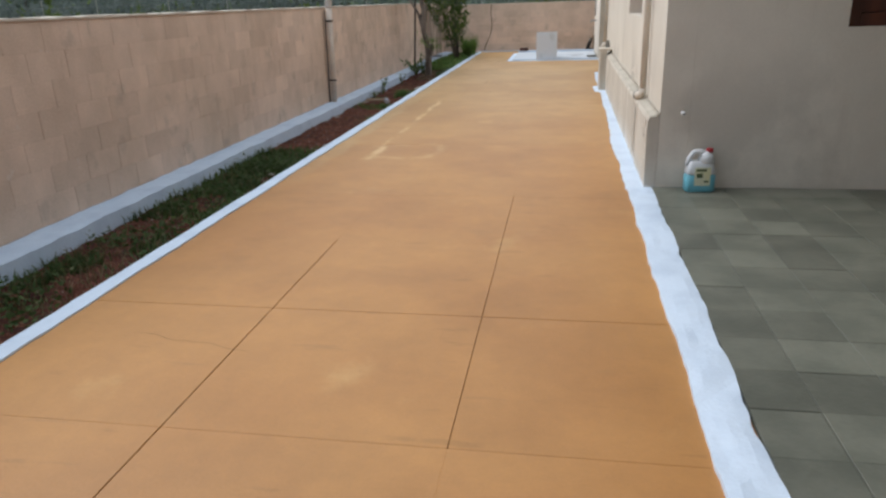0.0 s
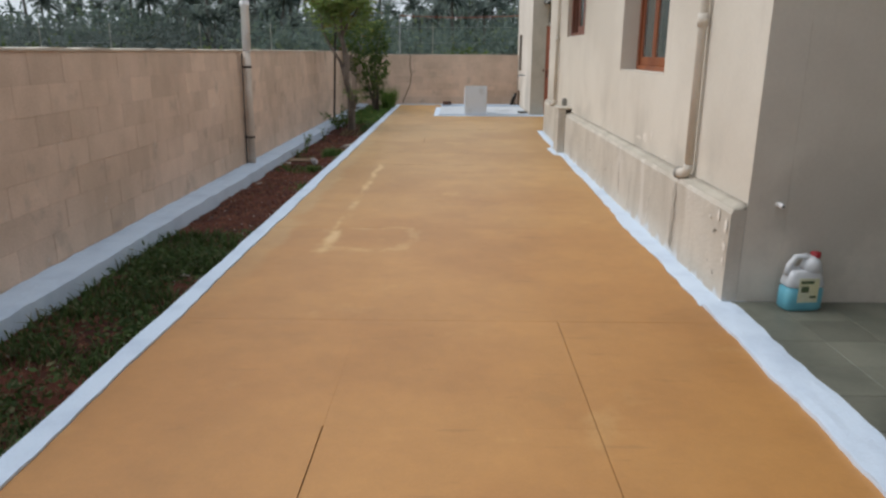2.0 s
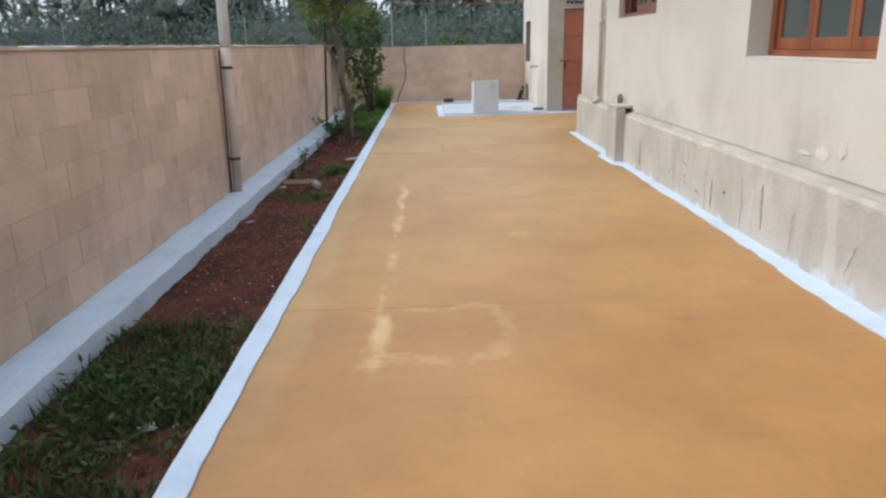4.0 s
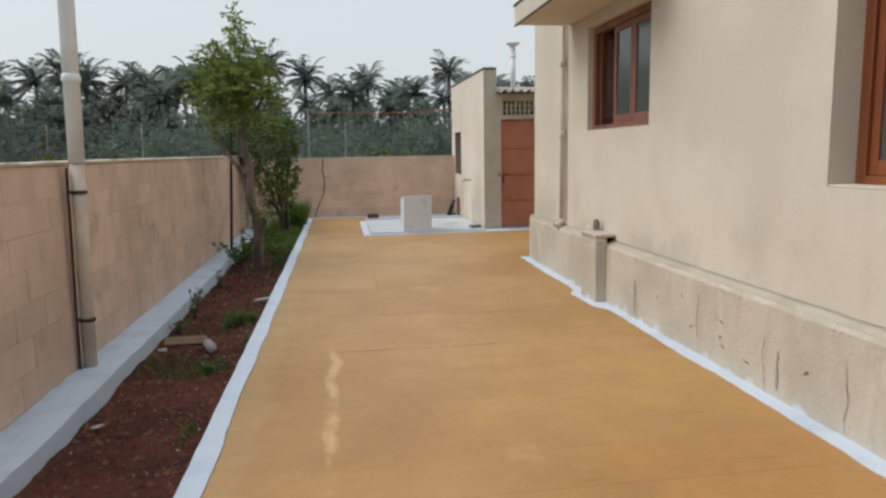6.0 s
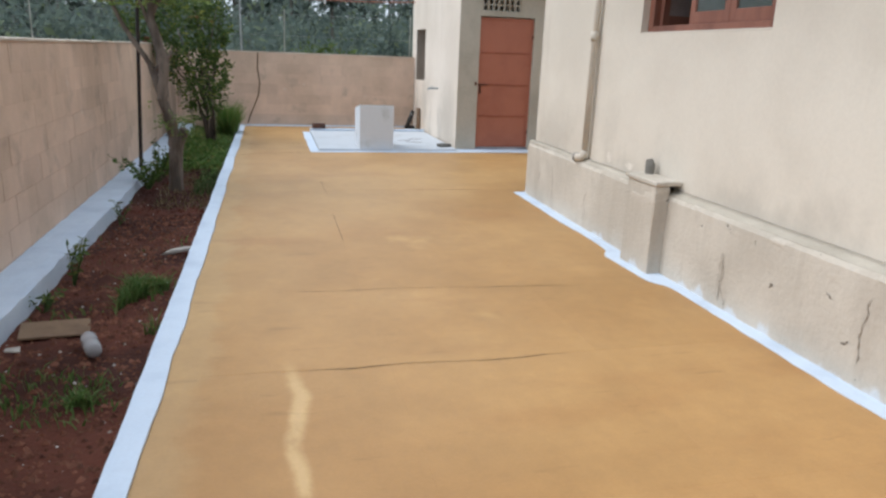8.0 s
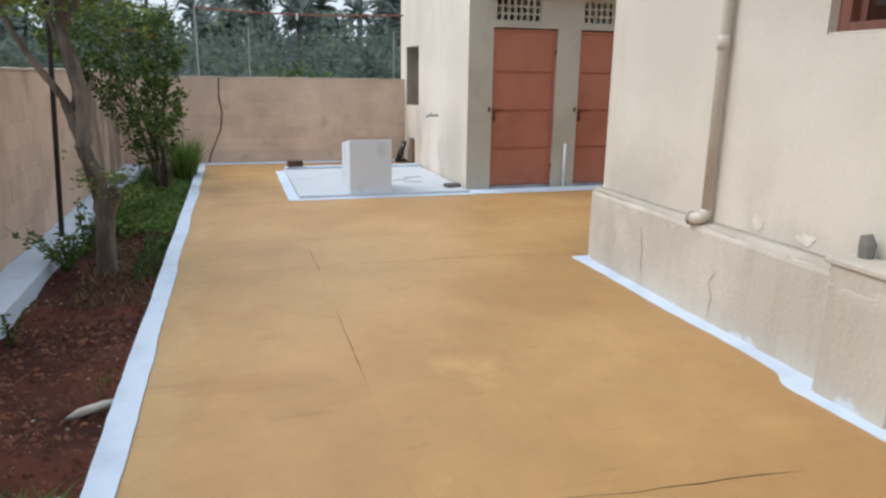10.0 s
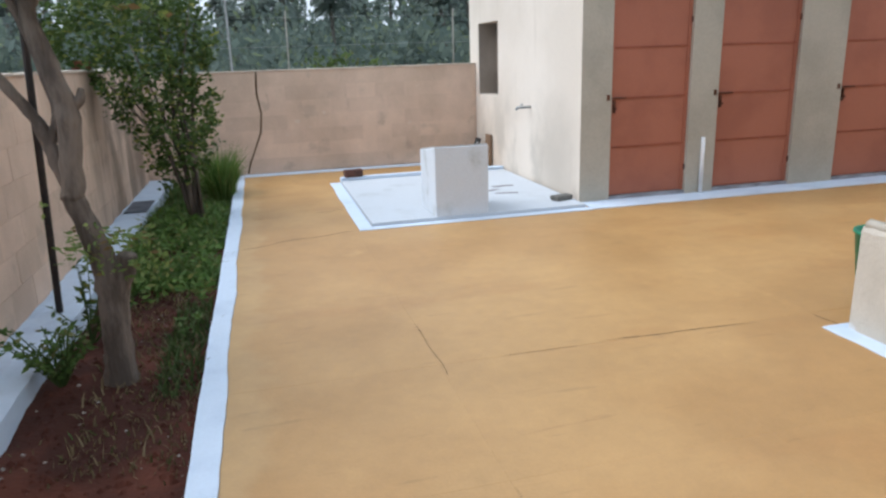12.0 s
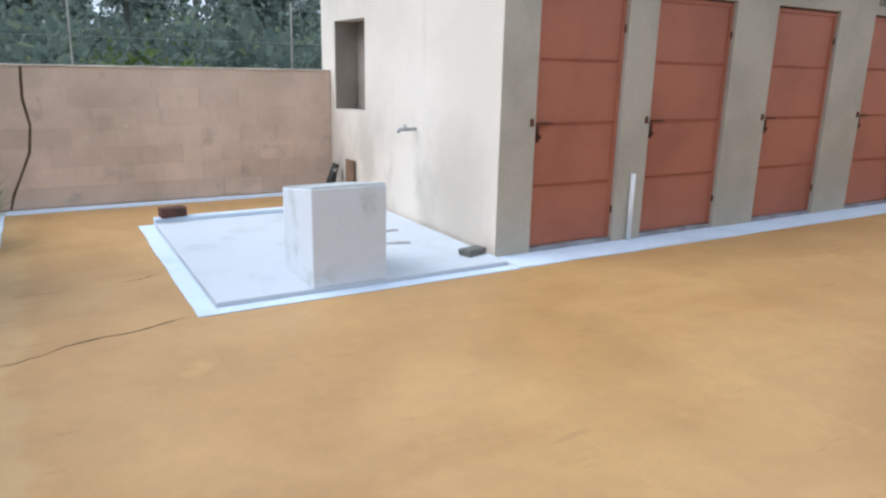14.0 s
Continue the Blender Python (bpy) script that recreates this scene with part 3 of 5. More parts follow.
CRACKS = [((-2.37, 17.58), (-1.32, 17.89), 0.016, 0.06), ((-1.57, 18.74), (-1.30, 18.86), 0.012, 0.02), ((0.84, 14.97), (0.86, 14.81), 0.013, 0.01), ((-2.2, 18.7), (-1.9, 18.72), 0.007, 0.02),
          ((-1.72, 10.70), (-0.38, 10.70), 0.008, 0.035), ((-1.89, 11.86), (0.15, 11.71), 0.007, 0.05), ((-0.40, 15.01), (0.48, 14.98), 0.009, 0.015), ((-0.96, 15.00), (-0.55, 14.99), 0.005, 0.01),
          ((-1.283, 13.95), (-1.29, 12.9), 0.006, 0.012), ((-1.28, 15.58), (-1.28, 14.87), 0.006, 0.012), ((-1.86, 2.75), (-1.2, 2.62), 0.003, 0.05)]
for n, (a, b, w, s) in enumerate(CRACKS):
    a, b = (*a, 0.0012), (*b, 0.0012)
    tagged(part("floor_crack", crack(a, b, w, (0, 0, 1), s, seed=n * 3.1), CRACK), "thin dark crack in the painted floor", "crack", kind="structure")

# kerb between paving and planting bed, whitewashed and wavering
tagged(part("kerb", strip(-2.400, -2.288, -4.0, 21.5, 0.012, -0.17, 0.006, 0.016, 0.003, step=0.05, seed=2.0), WHITE), "whitewashed cement kerb edging the planting bed", "kerb", kind="structure")
# footing ledge of the boundary wall
tagged(part("wall_ledge", strip(-3.49, -3.20, -4.0, 21.5, 0.022, -0.17, 0.0, 0.014, 0.012, seed=5.0), WHITE), "whitewashed footing ledge along the boundary wall", "ledge", kind="structure")
# whitewashed lines at the foot of the house, on the open porch edge, by the end wall and the outhouse
KNOTS = [(5.5, 0.655), (7.5, 0.66), (9.2, 0.70), (11.3, 0.72), (13.4, 0.725), (14.9, 0.755)]
bm = strip(0.70, 0.93, 5.53, 14.80, 0.007, -0.05, 0.022, 0.0, 0.003, step=0.04, seed=8.0)
for v in bm.verts:
    if v.co.x < 0.92:
        k = next(n for n in range(len(KNOTS) - 1) if v.co.y <= KNOTS[n + 1][0])
        (ya, xa), (yb, xb) = KNOTS[k], KNOTS[k + 1]
        bulge = 0.085 * (1 / (1 + math.exp(-40 * (v.co.y - 11.66)))) * (1 / (1 + math.exp(40 * (v.co.y - 12.42))))
        v.co.x += (0.93 - v.co.x) / 0.23 * (xa + (xb - xa) * (v.co.y - ya) / (yb - ya) - 0.70 - bulge)
tagged(part("white_border", bm, WHITE), "hand-painted white border along the house foot", "border", kind="structure")
tagged(part("white_border", strip(0.662, 0.845, -4.0, 5.53, 0.022, -0.05, 0.02, 0.022, 0.009, step=0.05, seed=11.0, size=2.4), WHITE), "rough whitewashed mortar edge beside the porch tiles", "border", kind="structure")
tagged(part("white_border", boxed(-2.285, 0.955, 21.36, 21.53, -0.05, 0.012, 0.006), WHITE), "white painted line at the end wall foot", "border", kind="structure")
bm = strip(17.872, 18.20, 0.966, 9.0, 0.010, -0.05, 0.014, 0.0, 0.004, seed=14.0)
for v in bm.verts:
    v.co = (v.co.y, v.co.x, v.co.z)
tagged(part("white_border", bm, WHITE), "white painted threshold strip before the outhouse doors", "border", kind="structure")
tagged(part("white_border", boxed(0.931, 5.5, 14.68, 14.80, -0.05, 0.008, 0.003), WHITE), "white painted line at the house end", "border", kind="structure")

# thin flat plate added on the ledge to make a dark blue-grey patch
tagged(part("ledge_patch", boxed(-3.44, -3.215, 19.38, 19.98, 0.030, 0.0395, 0.003), DARKPATCH), "dark blue-grey patch on the whitewashed ledge", "slate", kind="structure")

# soil bed
verts, faces = [], []
nx, ny = 14, 420
for j in range(ny + 1):
    for i in range(nx + 1):
        x, y = -3.21 + 0.81 * i / nx, -4.0 + 25.5 * j / ny
        mound = 0.045 * math.exp(-((x + 2.81) ** 2 + (y - 15.5) ** 2) / 0.18)
        verts.append((x, y, -0.105 + 0.022 * wob(x, y, 3.1, 4) + 0.016 * wob(x, y, 11, 2) + mound))
for j in range(ny):
    for i in range(nx):
        k = j * (nx + 1) + i
        faces.append((k, k + 1, k + nx + 2, k + nx + 1))
tagged(sheet("soil_bed", verts, faces, SOIL, smooth=True), "bare red soil of a narrow planting bed", "soil", kind="structure")


def soil_height(x, y):
    return -0.105 + 0.022 * wob(x, y, 3.1, 4) + 0.016 * wob(x, y, 11, 2) + 0.045 * math.exp(-((x + 2.81) ** 2 + (y - 15.5) ** 2) / 0.18)


def crumbs(name, count, material, label, sizes, spans):
    verts, faces = [], []
    for _ in range(count):
        x, y, r = random.uniform(-3.18, -2.44), random.uniform(*spans), random.uniform(*sizes)
        z, n = soil_height(x, y) + r * 0.2, len(verts)
        for k in range(5):
            a = k * math.tau / 5 + random.random()
            verts.append((x + r * math.cos(a), y + r * math.sin(a) * random.uniform(0.6, 1), z - 0.3 * r + random.uniform(-0.2, 0.2) * r))
        verts.append((x, y, z + r * random.uniform(0.4, 0.8)))
        faces += [(n + k, n + (k + 1) % 5, n + 5) for k in range(5)]
    return tagged(sheet(name, verts, faces, material), label, "soil", kind="stuff")


crumbs("soil_clods", 7200, CLOD, "loose crumbs of red soil", (0.005, 0.024), (2.0, 14.4))
crumbs("soil_clods", 1600, SOIL, "dark crumbs of red soil by the tree", (0.006, 0.026), (14.0, 21.3))
crumbs("pebbles", 520, PEBBLE, "scattered pale pebbles and paint chips", (0.004, 0.013), (3.0, 21.3))

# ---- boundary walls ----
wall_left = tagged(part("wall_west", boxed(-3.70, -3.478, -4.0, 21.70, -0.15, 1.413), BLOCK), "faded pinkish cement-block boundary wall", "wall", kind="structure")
tagged(part("coping", strip(-3.71, -3.463, -4.0, 21.70, 1.432, 1.413, 0.004, 0.005, 0.008, seed=21.0), COPING), "thin uneven pale coping on the boundary wall", "coping", kind="structure")
wall_end = tagged(part("wall_north", boxed(-3.477, 0.955, 21.553, 21.72, -0.15, 1.335), BLOCK), "faded pinkish boundary wall closing the yard", "wall", kind="structure")
tagged(part("coping", boxed(-3.46, 0.958, 21.54, 21.73, 1.3352, 1.352, 0.004), COPING), "thin pale coping on the end wall", "coping", kind="structure")
zig = ((-2.02, 1.33), (-2.035, 1.05), (-2.00, 0.80), (-2.03, 0.55), (-2.13, 0.32), (-2.20, 0.16), (-2.24, 0.02))
bm = bmesh.new()
pairs = [(bm.verts.new((x - 0.011 - 0.004 * (n % 2), 21.5455, z)), bm.verts.new((x + 0.011, 21.5455, z))) for n, (x, z) in enumerate(zig)]
for p, q in zip(pairs, pairs[1:]):
    bm.faces.new((p[0], p[1], q[1], q[0]))
tagged(part("wall_crack", bm, CRACK), "zigzag settlement crack down the end wall", "crack", kind="structure")
tagged(part("wall_south", boxed(-3.70, 7.5, -4.3, -4.001, -0.15, 2.4), BLOCK), "plain boundary wall closing the yard behind", "wall", kind="structure")
tagged(part("wall_east", boxed(9.2, 9.4, 14.0, 22.0, -0.15, 2.4), BLOCK), "plain boundary wall closing the side yard", "wall", kind="structure")

# ---- house ----
house = base("house", pose(0.88, 5.60, 0, 0, 0, -0.15), "single-storey cream plastered house with weathered plinth", "house")
W1, W2 = (5.60, 7.06, 1.63, 2.66), (1.87, 3.42, 1.237, 2.45)
bm = pierced([0, 9.05], [0, 1.0, 2.0, 3.12], [W1, W2], lambda u, v: (0, u, v), (0.22, 0, 0))
part("wall", bm, CREAM, house, "cream wall with damp stains near its foot")
bm = pierced([0.221, 7.2], [0, 3.12], [(1.24, 2.5, 1.19, 2.35)], lambda u, v: (u, 0.0, v), (0, 0.22, 0))
part("wall", bm, CREAM, house)
part("wall", boxed(0.221, 7.2, 8.83, 9.05, 0, 3.12), CREAM, house)
part("wall", boxed(6.98, 7.2, 0.221, 8.829, 0, 3.12), CREAM, house)
part("roof", boxed(-0.01, 7.21, -0.01, 9.06, 3.121, 3.24, 0.01), CAP, house, "flat cement roof slab")
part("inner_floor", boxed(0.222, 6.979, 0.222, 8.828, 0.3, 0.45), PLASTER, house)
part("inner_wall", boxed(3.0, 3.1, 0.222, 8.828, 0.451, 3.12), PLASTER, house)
# plinth with a softened, chipped ledge; it thins towards the north end
def thinned(y):
    return 0.042 * max(0.0, (y - 6.8) / 2.34)


bm = bmesh.new()
rows = []
for i in range(121):
    y = 0.0 + 9.14 * i / 120
    chip = 0.010 * max(0, wob(y, 2, 2.5, 6)) + 0.006 * wob(y, 1, 9, 3)
    rows.append([bm.verts.new(p) for p in ((-0.088, y, 0), (-0.088 + 0.004 * wob(y, 9, 2, 1), y, 0.27), (-0.087 + chip, y, 0.530), (-0.075 + chip, y, 0.556 - chip), (-0.002, y, 0.556), (-0.002, y, 0))])
for p, q in zip(rows, rows[1:]):
    for k in range(6):
        bm.faces.new((p[k], p[(k + 1) % 6], q[(k + 1) % 6], q[k]))
bm.faces.new(rows[0])
bm.faces.new(rows[-1])
for v in bm.verts:
    if v.co.x < -0.03:
        v.co.x += thinned(v.co.y)
part("plinth", bm, PLINTH, house, "weathered plinth with chipped edge")
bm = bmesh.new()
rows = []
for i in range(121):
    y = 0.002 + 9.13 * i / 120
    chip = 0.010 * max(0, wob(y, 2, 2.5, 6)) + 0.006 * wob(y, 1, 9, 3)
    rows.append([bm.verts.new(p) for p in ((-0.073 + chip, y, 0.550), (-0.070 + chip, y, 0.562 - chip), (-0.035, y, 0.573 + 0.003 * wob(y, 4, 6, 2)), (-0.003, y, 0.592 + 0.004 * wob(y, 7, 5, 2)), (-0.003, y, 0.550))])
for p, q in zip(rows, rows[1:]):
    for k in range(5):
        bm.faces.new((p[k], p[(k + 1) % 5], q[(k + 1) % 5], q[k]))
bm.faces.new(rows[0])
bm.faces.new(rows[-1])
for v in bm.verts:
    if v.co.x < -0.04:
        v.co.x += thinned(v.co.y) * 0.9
part("ledge", bm, LEDGETONE, house, "sloping plinth ledge in a toned-down plaster colour", True)
part("plinth", boxed(-0.001, 4.2, 9.052, 9.14, 0, 0.568, 0.01), PLINTH, house)
for n, (y, z0, z1, w) in enumerate(((3.05, 0.02, 0.40, 0.010), (2.35, 0.05, 0.33, 0.009), (3.75, 0.02, 0.36, 0.008), (4.55, 0.1, 0.45, 0.008), (5.55, 0.0, 0.3, 0.010), (7.6, 0.05, 0.35, 0.008), (8.35, 0.1, 0.42, 0.010), (8.75, 0.2, 0.33, 0.012), (0.95, 0.02, 0.5, 0.012), (1.7, 0.1, 0.3, 0.008))):
    part("plinth_crack", crack((thinned(y) - 0.0925, y, z0), (thinned(y) - 0.0925, y + 0.03 * (-1) ** n, z1), w * 0.8, (-1, 0, 0), 0.05, seed=40 + n), HAIRLINE, house, "dark crack in the plinth plaster")
for n, (y, z) in enumerate(((4.75, 0.36), (4.6, 0.20), (4.2, 0.30), (4.22, 0.22), (4.18, 0.14), (0.18, 0.40), (0.16, 0.12), (3.35, 0.25), (3.9, 0.12), (5.15, 0.3))):
    part("plinth_chip", crack((-0.0925, y, z), (-0.0925, y + 0.03 + 0.015 * (n % 3), z + 0.025 * (-1) ** n), 0.014 + 0.004 * (n % 2), (-1, 0, 0), 0.012, 8, seed=60 + n), STREAK, house, "small dark chip in the plaster")


def blotch(x, y, z, ry, rz, seed):
    """A ragged thin flake lying on a wall that faces -x."""
    bm = bmesh.new()
    ring = []
    for k in range(18):
        a, f = math.tau * k / 18, 0.75 + 0.5 * wob(k * 0.9, seed, 1, seed)
        ring.append(bm.verts.new((x, y + ry * f * math.cos(a), z + rz * f * math.sin(a))))
    mid = bm.verts.new((x - 0.002, y, z))
    for k in range(18):
        bm.faces.new((mid, ring[k], ring[(k + 1) % 18]))
    return bm


for n, (y, z, ry, rz) in enumerate(((0.17, 0.49, 0.026, 0.05), (0.045, 0.45, 0.03, 0.055), (0.04, 0.33, 0.025, 0.045), (0.30, 0.45, 0.02, 0.018), (0.04, 0.24, 0.02, 0.03))):
    part("plaster_flake", blotch(-0.0935, y, z, ry, rz, 3 + n), FLAKE, house, "pale patch where the paint has flaked")
for n, (y, z, ry, rz) in enumerate(((2.25, 0.70, 0.10, 0.055), (2.05, 0.745, 0.05, 0.06), (2.45, 0.68, 0.12, 0.02), (1.55, 0.625, 0.16, 0.014), (7.35, 0.66, 0.06, 0.05), (7.0, 0.64, 0.08, 0.04))):
    part("plaster_flake", blotch(-0.0035, y, z, ry, rz, 30 + n), FLAKE, house, "pale patch where the paint has flaked")
for n, (y, z0, z1, w) in enumerate(((1.03, 0.03, 0.52, 0.075), (1.06, 0.06, 0.30, 0.04), (3.62, 0.05, 0.30, 0.03), (2.75, 0.1, 0.42, 0.03), (5.6, 0.05, 0.35, 0.05))):
    part("damp_streak", crack((-0.0928, y, z0), (-0.0928, y + 0.01, z1), w, (-1, 0, 0), 0.02, 16, seed=80 + n), DAMP, house, "damp streak down the plaster")
stub = part("wall_pipe", tube(bmesh.new(), [(0.165, 0.004, 0.593), (0.165, -0.075, 0.593)], 0.014, 10), PVC, house, "short white pipe poking from the porch wall", True)
# solid dark disc in place of the shaded hollow
part("pipe_end", tube(bmesh.new(), [(0.165, -0.073, 0.593), (0.165, -0.077, 0.593)], 0.010, 10), CAP, stub)
# small buttress with a cap and an iron stub
bm = boxed(-0.19, -0.08, 6.27, 6.66, 0, 0.625, 0.008)
part("buttress", bm, PLINTH, house, "short plastered buttress with worn corners")
part("buttress_cap", boxed(-0.205, -0.004, 6.25, 6.68, 0.626, 0.657, 0.008), PLINTH, house)
bm = tube(bmesh.new(), [(-0.06, 6.60, 0.65), (-0.06, 6.60, 0.72), (-0.065, 6.61, 0.76)], [0.032, 0.036, 0.024], 8)
part("pipe_stub", bm, CAP, house, "mouldy capped pipe stub")


def window(u0, u1, v0, v1, sashes, open_one, depth, wood, name="window"):
    """A wooden window across the house wall's opening, local to the house; sashes of equal width, one swung in."""
    w = 0.07
    bm = boxed(depth, depth + 0.07, u0, u0 + w, v0, v1, 0.004)
    box(bm, depth, depth + 0.07, u1 - w, u1, v0, v1, 0.004)
    box(bm, depth, depth + 0.07, u0 + w, u1 - w, v0, v0 + w * 0.8, 0.004)
    box(bm, depth, depth + 0.07, u0 + w, u1 - w, v1 - w, v1, 0.004)
    outer = part(name, bm, wood, house, "varnished brown wooden window with glazed sashes")
    a, b, c, d = u0 + w + 0.002, u1 - w - 0.002, v0 + w * 0.8 + 0.002, v1 - w - 0.002
    step = (b - a) / sashes
    for n in range(sashes):
        p, q, s = a + n * step + 0.002, a + (n + 1) * step - 0.002, 0.055
        turn = Matrix.Identity(4)
        if n == open_one:
            turn = Matrix.Translation((depth + 0.05, q, 0)) @ Matrix.Rotation(radians(98), 4, "Z") @ Matrix.Translation((-depth - 0.05, -q, 0))
        bm = boxed(depth + 0.018, depth + 0.052, p, p + s, c, d, 0.003)
        box(bm, depth + 0.018, depth + 0.052, q - s, q, c, d, 0.003)
        box(bm, depth + 0.018, depth + 0.052, p + s, q - s, c, c + s * 1.4, 0.003)
        box(bm, depth + 0.018, depth + 0.052, p + s, q - s, d - s, d, 0.003)
        bmesh.ops.transform(bm, matrix=turn, verts=bm.verts)
        if step > 0.6:
            bmesh.ops.transform(bm, matrix=turn.inverted(), verts=bm.verts)
            box(bm, depth + 0.02, depth + 0.05, (p + q) / 2 - 0.02, (p + q) / 2 + 0.02, c + s * 1.4, d - s, 0.003)
            bmesh.ops.transform(bm, matrix=turn, verts=bm.verts)
        part("sash", bm, wood, outer, "glazed sash standing open" if n == open_one else "")
        bm = boxed(depth + 0.032, depth + 0.037, p + s - 0.005, q - s + 0.005, c + s * 1.4 - 0.005, d - s + 0.005)
        bmesh.ops.transform(bm, matrix=turn, verts=bm.verts)
        part("pane", bm, BOARDING if n == open_one else GLASS, outer, "dull grey-pink board in the open sash" if n == open_one else "")
    part("sill", boxed(0.006, depth - 0.002, u0 + 0.002, u1 - 0.002, v0 + 0.001, v0 + 0.012, 0.003), CREAM, outer)
    return outer


window(*W1, 3, 2, 0.055, OLDWOOD)
window(*W2, 3, -1, 0.16, WOOD)
# window of the porch wall
bm = boxed(1.24, 1.33, 0.04, 0.12, 1.19, 2.35, 0.004)
box(bm, 2.41, 2.50, 0.04, 0.12, 1.19, 2.35, 0.004)
box(bm, 1.331, 2.409, 0.04, 0.12, 1.19, 1.28, 0.004)
box(bm, 1.331, 2.409, 0.04, 0.12, 2.26, 2.35, 0.004)
porch_window = part("window", bm, DARKWOOD, house, "dark wooden porch window with closed shutters")
for x in (1.335, 1.88):
    part("shutter", boxed(x, x + 0.525, 0.06, 0.10, 1.285, 2.255, 0.004), DARKWOOD, porch_window)
# concrete sun shade over the far window
part("sun_shade", boxed(-0.63, -0.002, 5.25, 7.62, 2.78, 2.97, 0.012), CREAM, house, "projecting concrete window shade")
part("shade_edge", boxed(-0.642, -0.003, 5.24, 7.63, 2.971, 2.995, 0.005), CAP, house, "grimy drip edge on the shade")
part("shade_edge", boxed(-0.636, -0.61, 5.245, 7.625, 2.768, 2.781, 0.003), CAP, house)


def downpipe(y, low, high):
    pipe = part("downpipe", tube(bmesh.new(), [(-0.045, y, low + 0.05), (-0.045, y, high)], 0.028, 14), CREAMPIPE, house, "cream painted rain downpipe", True)
    part("elbow", tube(bmesh.new(), [(-0.045, y, low + 0.065), (-0.046, y + 0.004, low + 0.03), (-0.052, y + 0.022, low + 0.006), (-0.062, y + 0.055, low - 0.004), (-0.078, y + 0.105, low - 0.008)], [0.031, 0.033, 0.034, 0.035, 0.038], 14), CREAMPIPE, pipe, "elbow with an open grey mouth", True)
    # dark disc closes the end; the shade inside the pipe is its colour
    part("elbow_mouth", tube(bmesh.new(), [(-0.0765, y + 0.100, low - 0.008), (-0.0795, y + 0.1095, low - 0.008)], 0.034, 14), CAP, pipe, "dark disc painted as the shaded elbow mouth")
    part("elbow_rim", tube(bmesh.new(), [(-0.0735, y + 0.092, low - 0.0075), (-0.0785, y + 0.1065, low - 0.008)], 0.043, 14), GREYPIPE, pipe)
    for z in (1.62, 2.4):
        part("coupling", tube(bmesh.new(), [(-0.045, y, z - 0.04), (-0.045, y, z + 0.04)], 0.036, 12), CREAMPIPE, pipe, "", True)
    return pipe


downpipe(0.93, 0.605, 3.11)
downpipe(7.74, 0.60, 3.11)

# ---- porch ----
tagged(part("porch_floor", boxed(0.84, 5.2, -4.0, 5.59, -0.15, 0.004), GROUT), "grey-green stone-tiled porch floor", "floor", kind="structure")
PORCH = bpy.data.objects["porch_floor"]
tagged(part("porch_wall", boxed(5.2, 5.4, -4.0, 5.59, -0.15, 3.1), CREAM), "plain inner porch wall", "wall", kind="structure")
tagged(part("porch_ceiling", boxed(1.02, 5.4, -4.0, 5.58, 3.101, 3.25), CREAM), "flat cement porch roof", "ceiling", kind="structure")

# ---- outhouse with a row of steel doors ----
hut = base("outhouse", pose(0.96, 18.19, 0), "low outhouse with terracotta doors and cement-sheet roof", "outhouse")
bm = pierced([0, 3.62], [0, 1.0, 2.0, 2.88], [(2.41, 3.22, 0.93, 1.86)], lambda u, v: (0, u, v), (0.22, 0, 0))
part("wall", bm, PALECREAM, hut, "cream side wall with a recessed niche and water stains")
part("niche_back", boxed(0.262, 0.33, 0.2, 3.62, 0, 2.44), NICHE, hut, "back of the niche, recess shade in its colour")
# thin lining added to carry the recess shade over the far jamb
part("niche_jamb", boxed(0.006, 0.258, 3.210, 3.217, 0.934, 1.857), NICHE, hut, "lining on the niche side, recess shade in its colour")
part("coping", boxed(-0.012, 0.24, -0.012, 3.64, 2.881, 2.925, 0.006), CAP, hut, "mouldy grey coping")
DOORS = [(0.32, 1.18), (1.50, 2.43), (2.99, 3.94), (4.53, 5.45), (6.02, 6.94)]
VENTS = [(a + 0.03, a + 0.62, 2.075, 2.345) for a, b in DOORS]
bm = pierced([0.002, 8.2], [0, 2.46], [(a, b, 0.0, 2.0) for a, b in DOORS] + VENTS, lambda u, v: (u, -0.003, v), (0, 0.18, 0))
part("front_wall", bm, PIER, hut, "front wall with door openings, shade in its grey-beige")
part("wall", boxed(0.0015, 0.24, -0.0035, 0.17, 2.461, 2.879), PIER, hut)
part("back_wall", boxed(0.241, 8.2, 3.42, 3.62, 0, 2.8), CREAM, hut)
part("end_wall", boxed(8.201, 8.4, 0, 3.62, 0, 2.8), CREAM, hut)
for a, b, c, d in VENTS:
    step = (b - a) / 7
    holes = [(a + step * k + 0.014, a + step * (k + 1) - 0.014, c + 0.015 + 0.087 * r, c + 0.08 + 0.087 * r) for k in range(7) for r in range(3)]
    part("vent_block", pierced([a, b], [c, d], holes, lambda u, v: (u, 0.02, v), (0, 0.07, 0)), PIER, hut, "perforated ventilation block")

# one steel door, then the others
a, b = DOORS[0]
mid = (a + b) / 2
half = 0.43


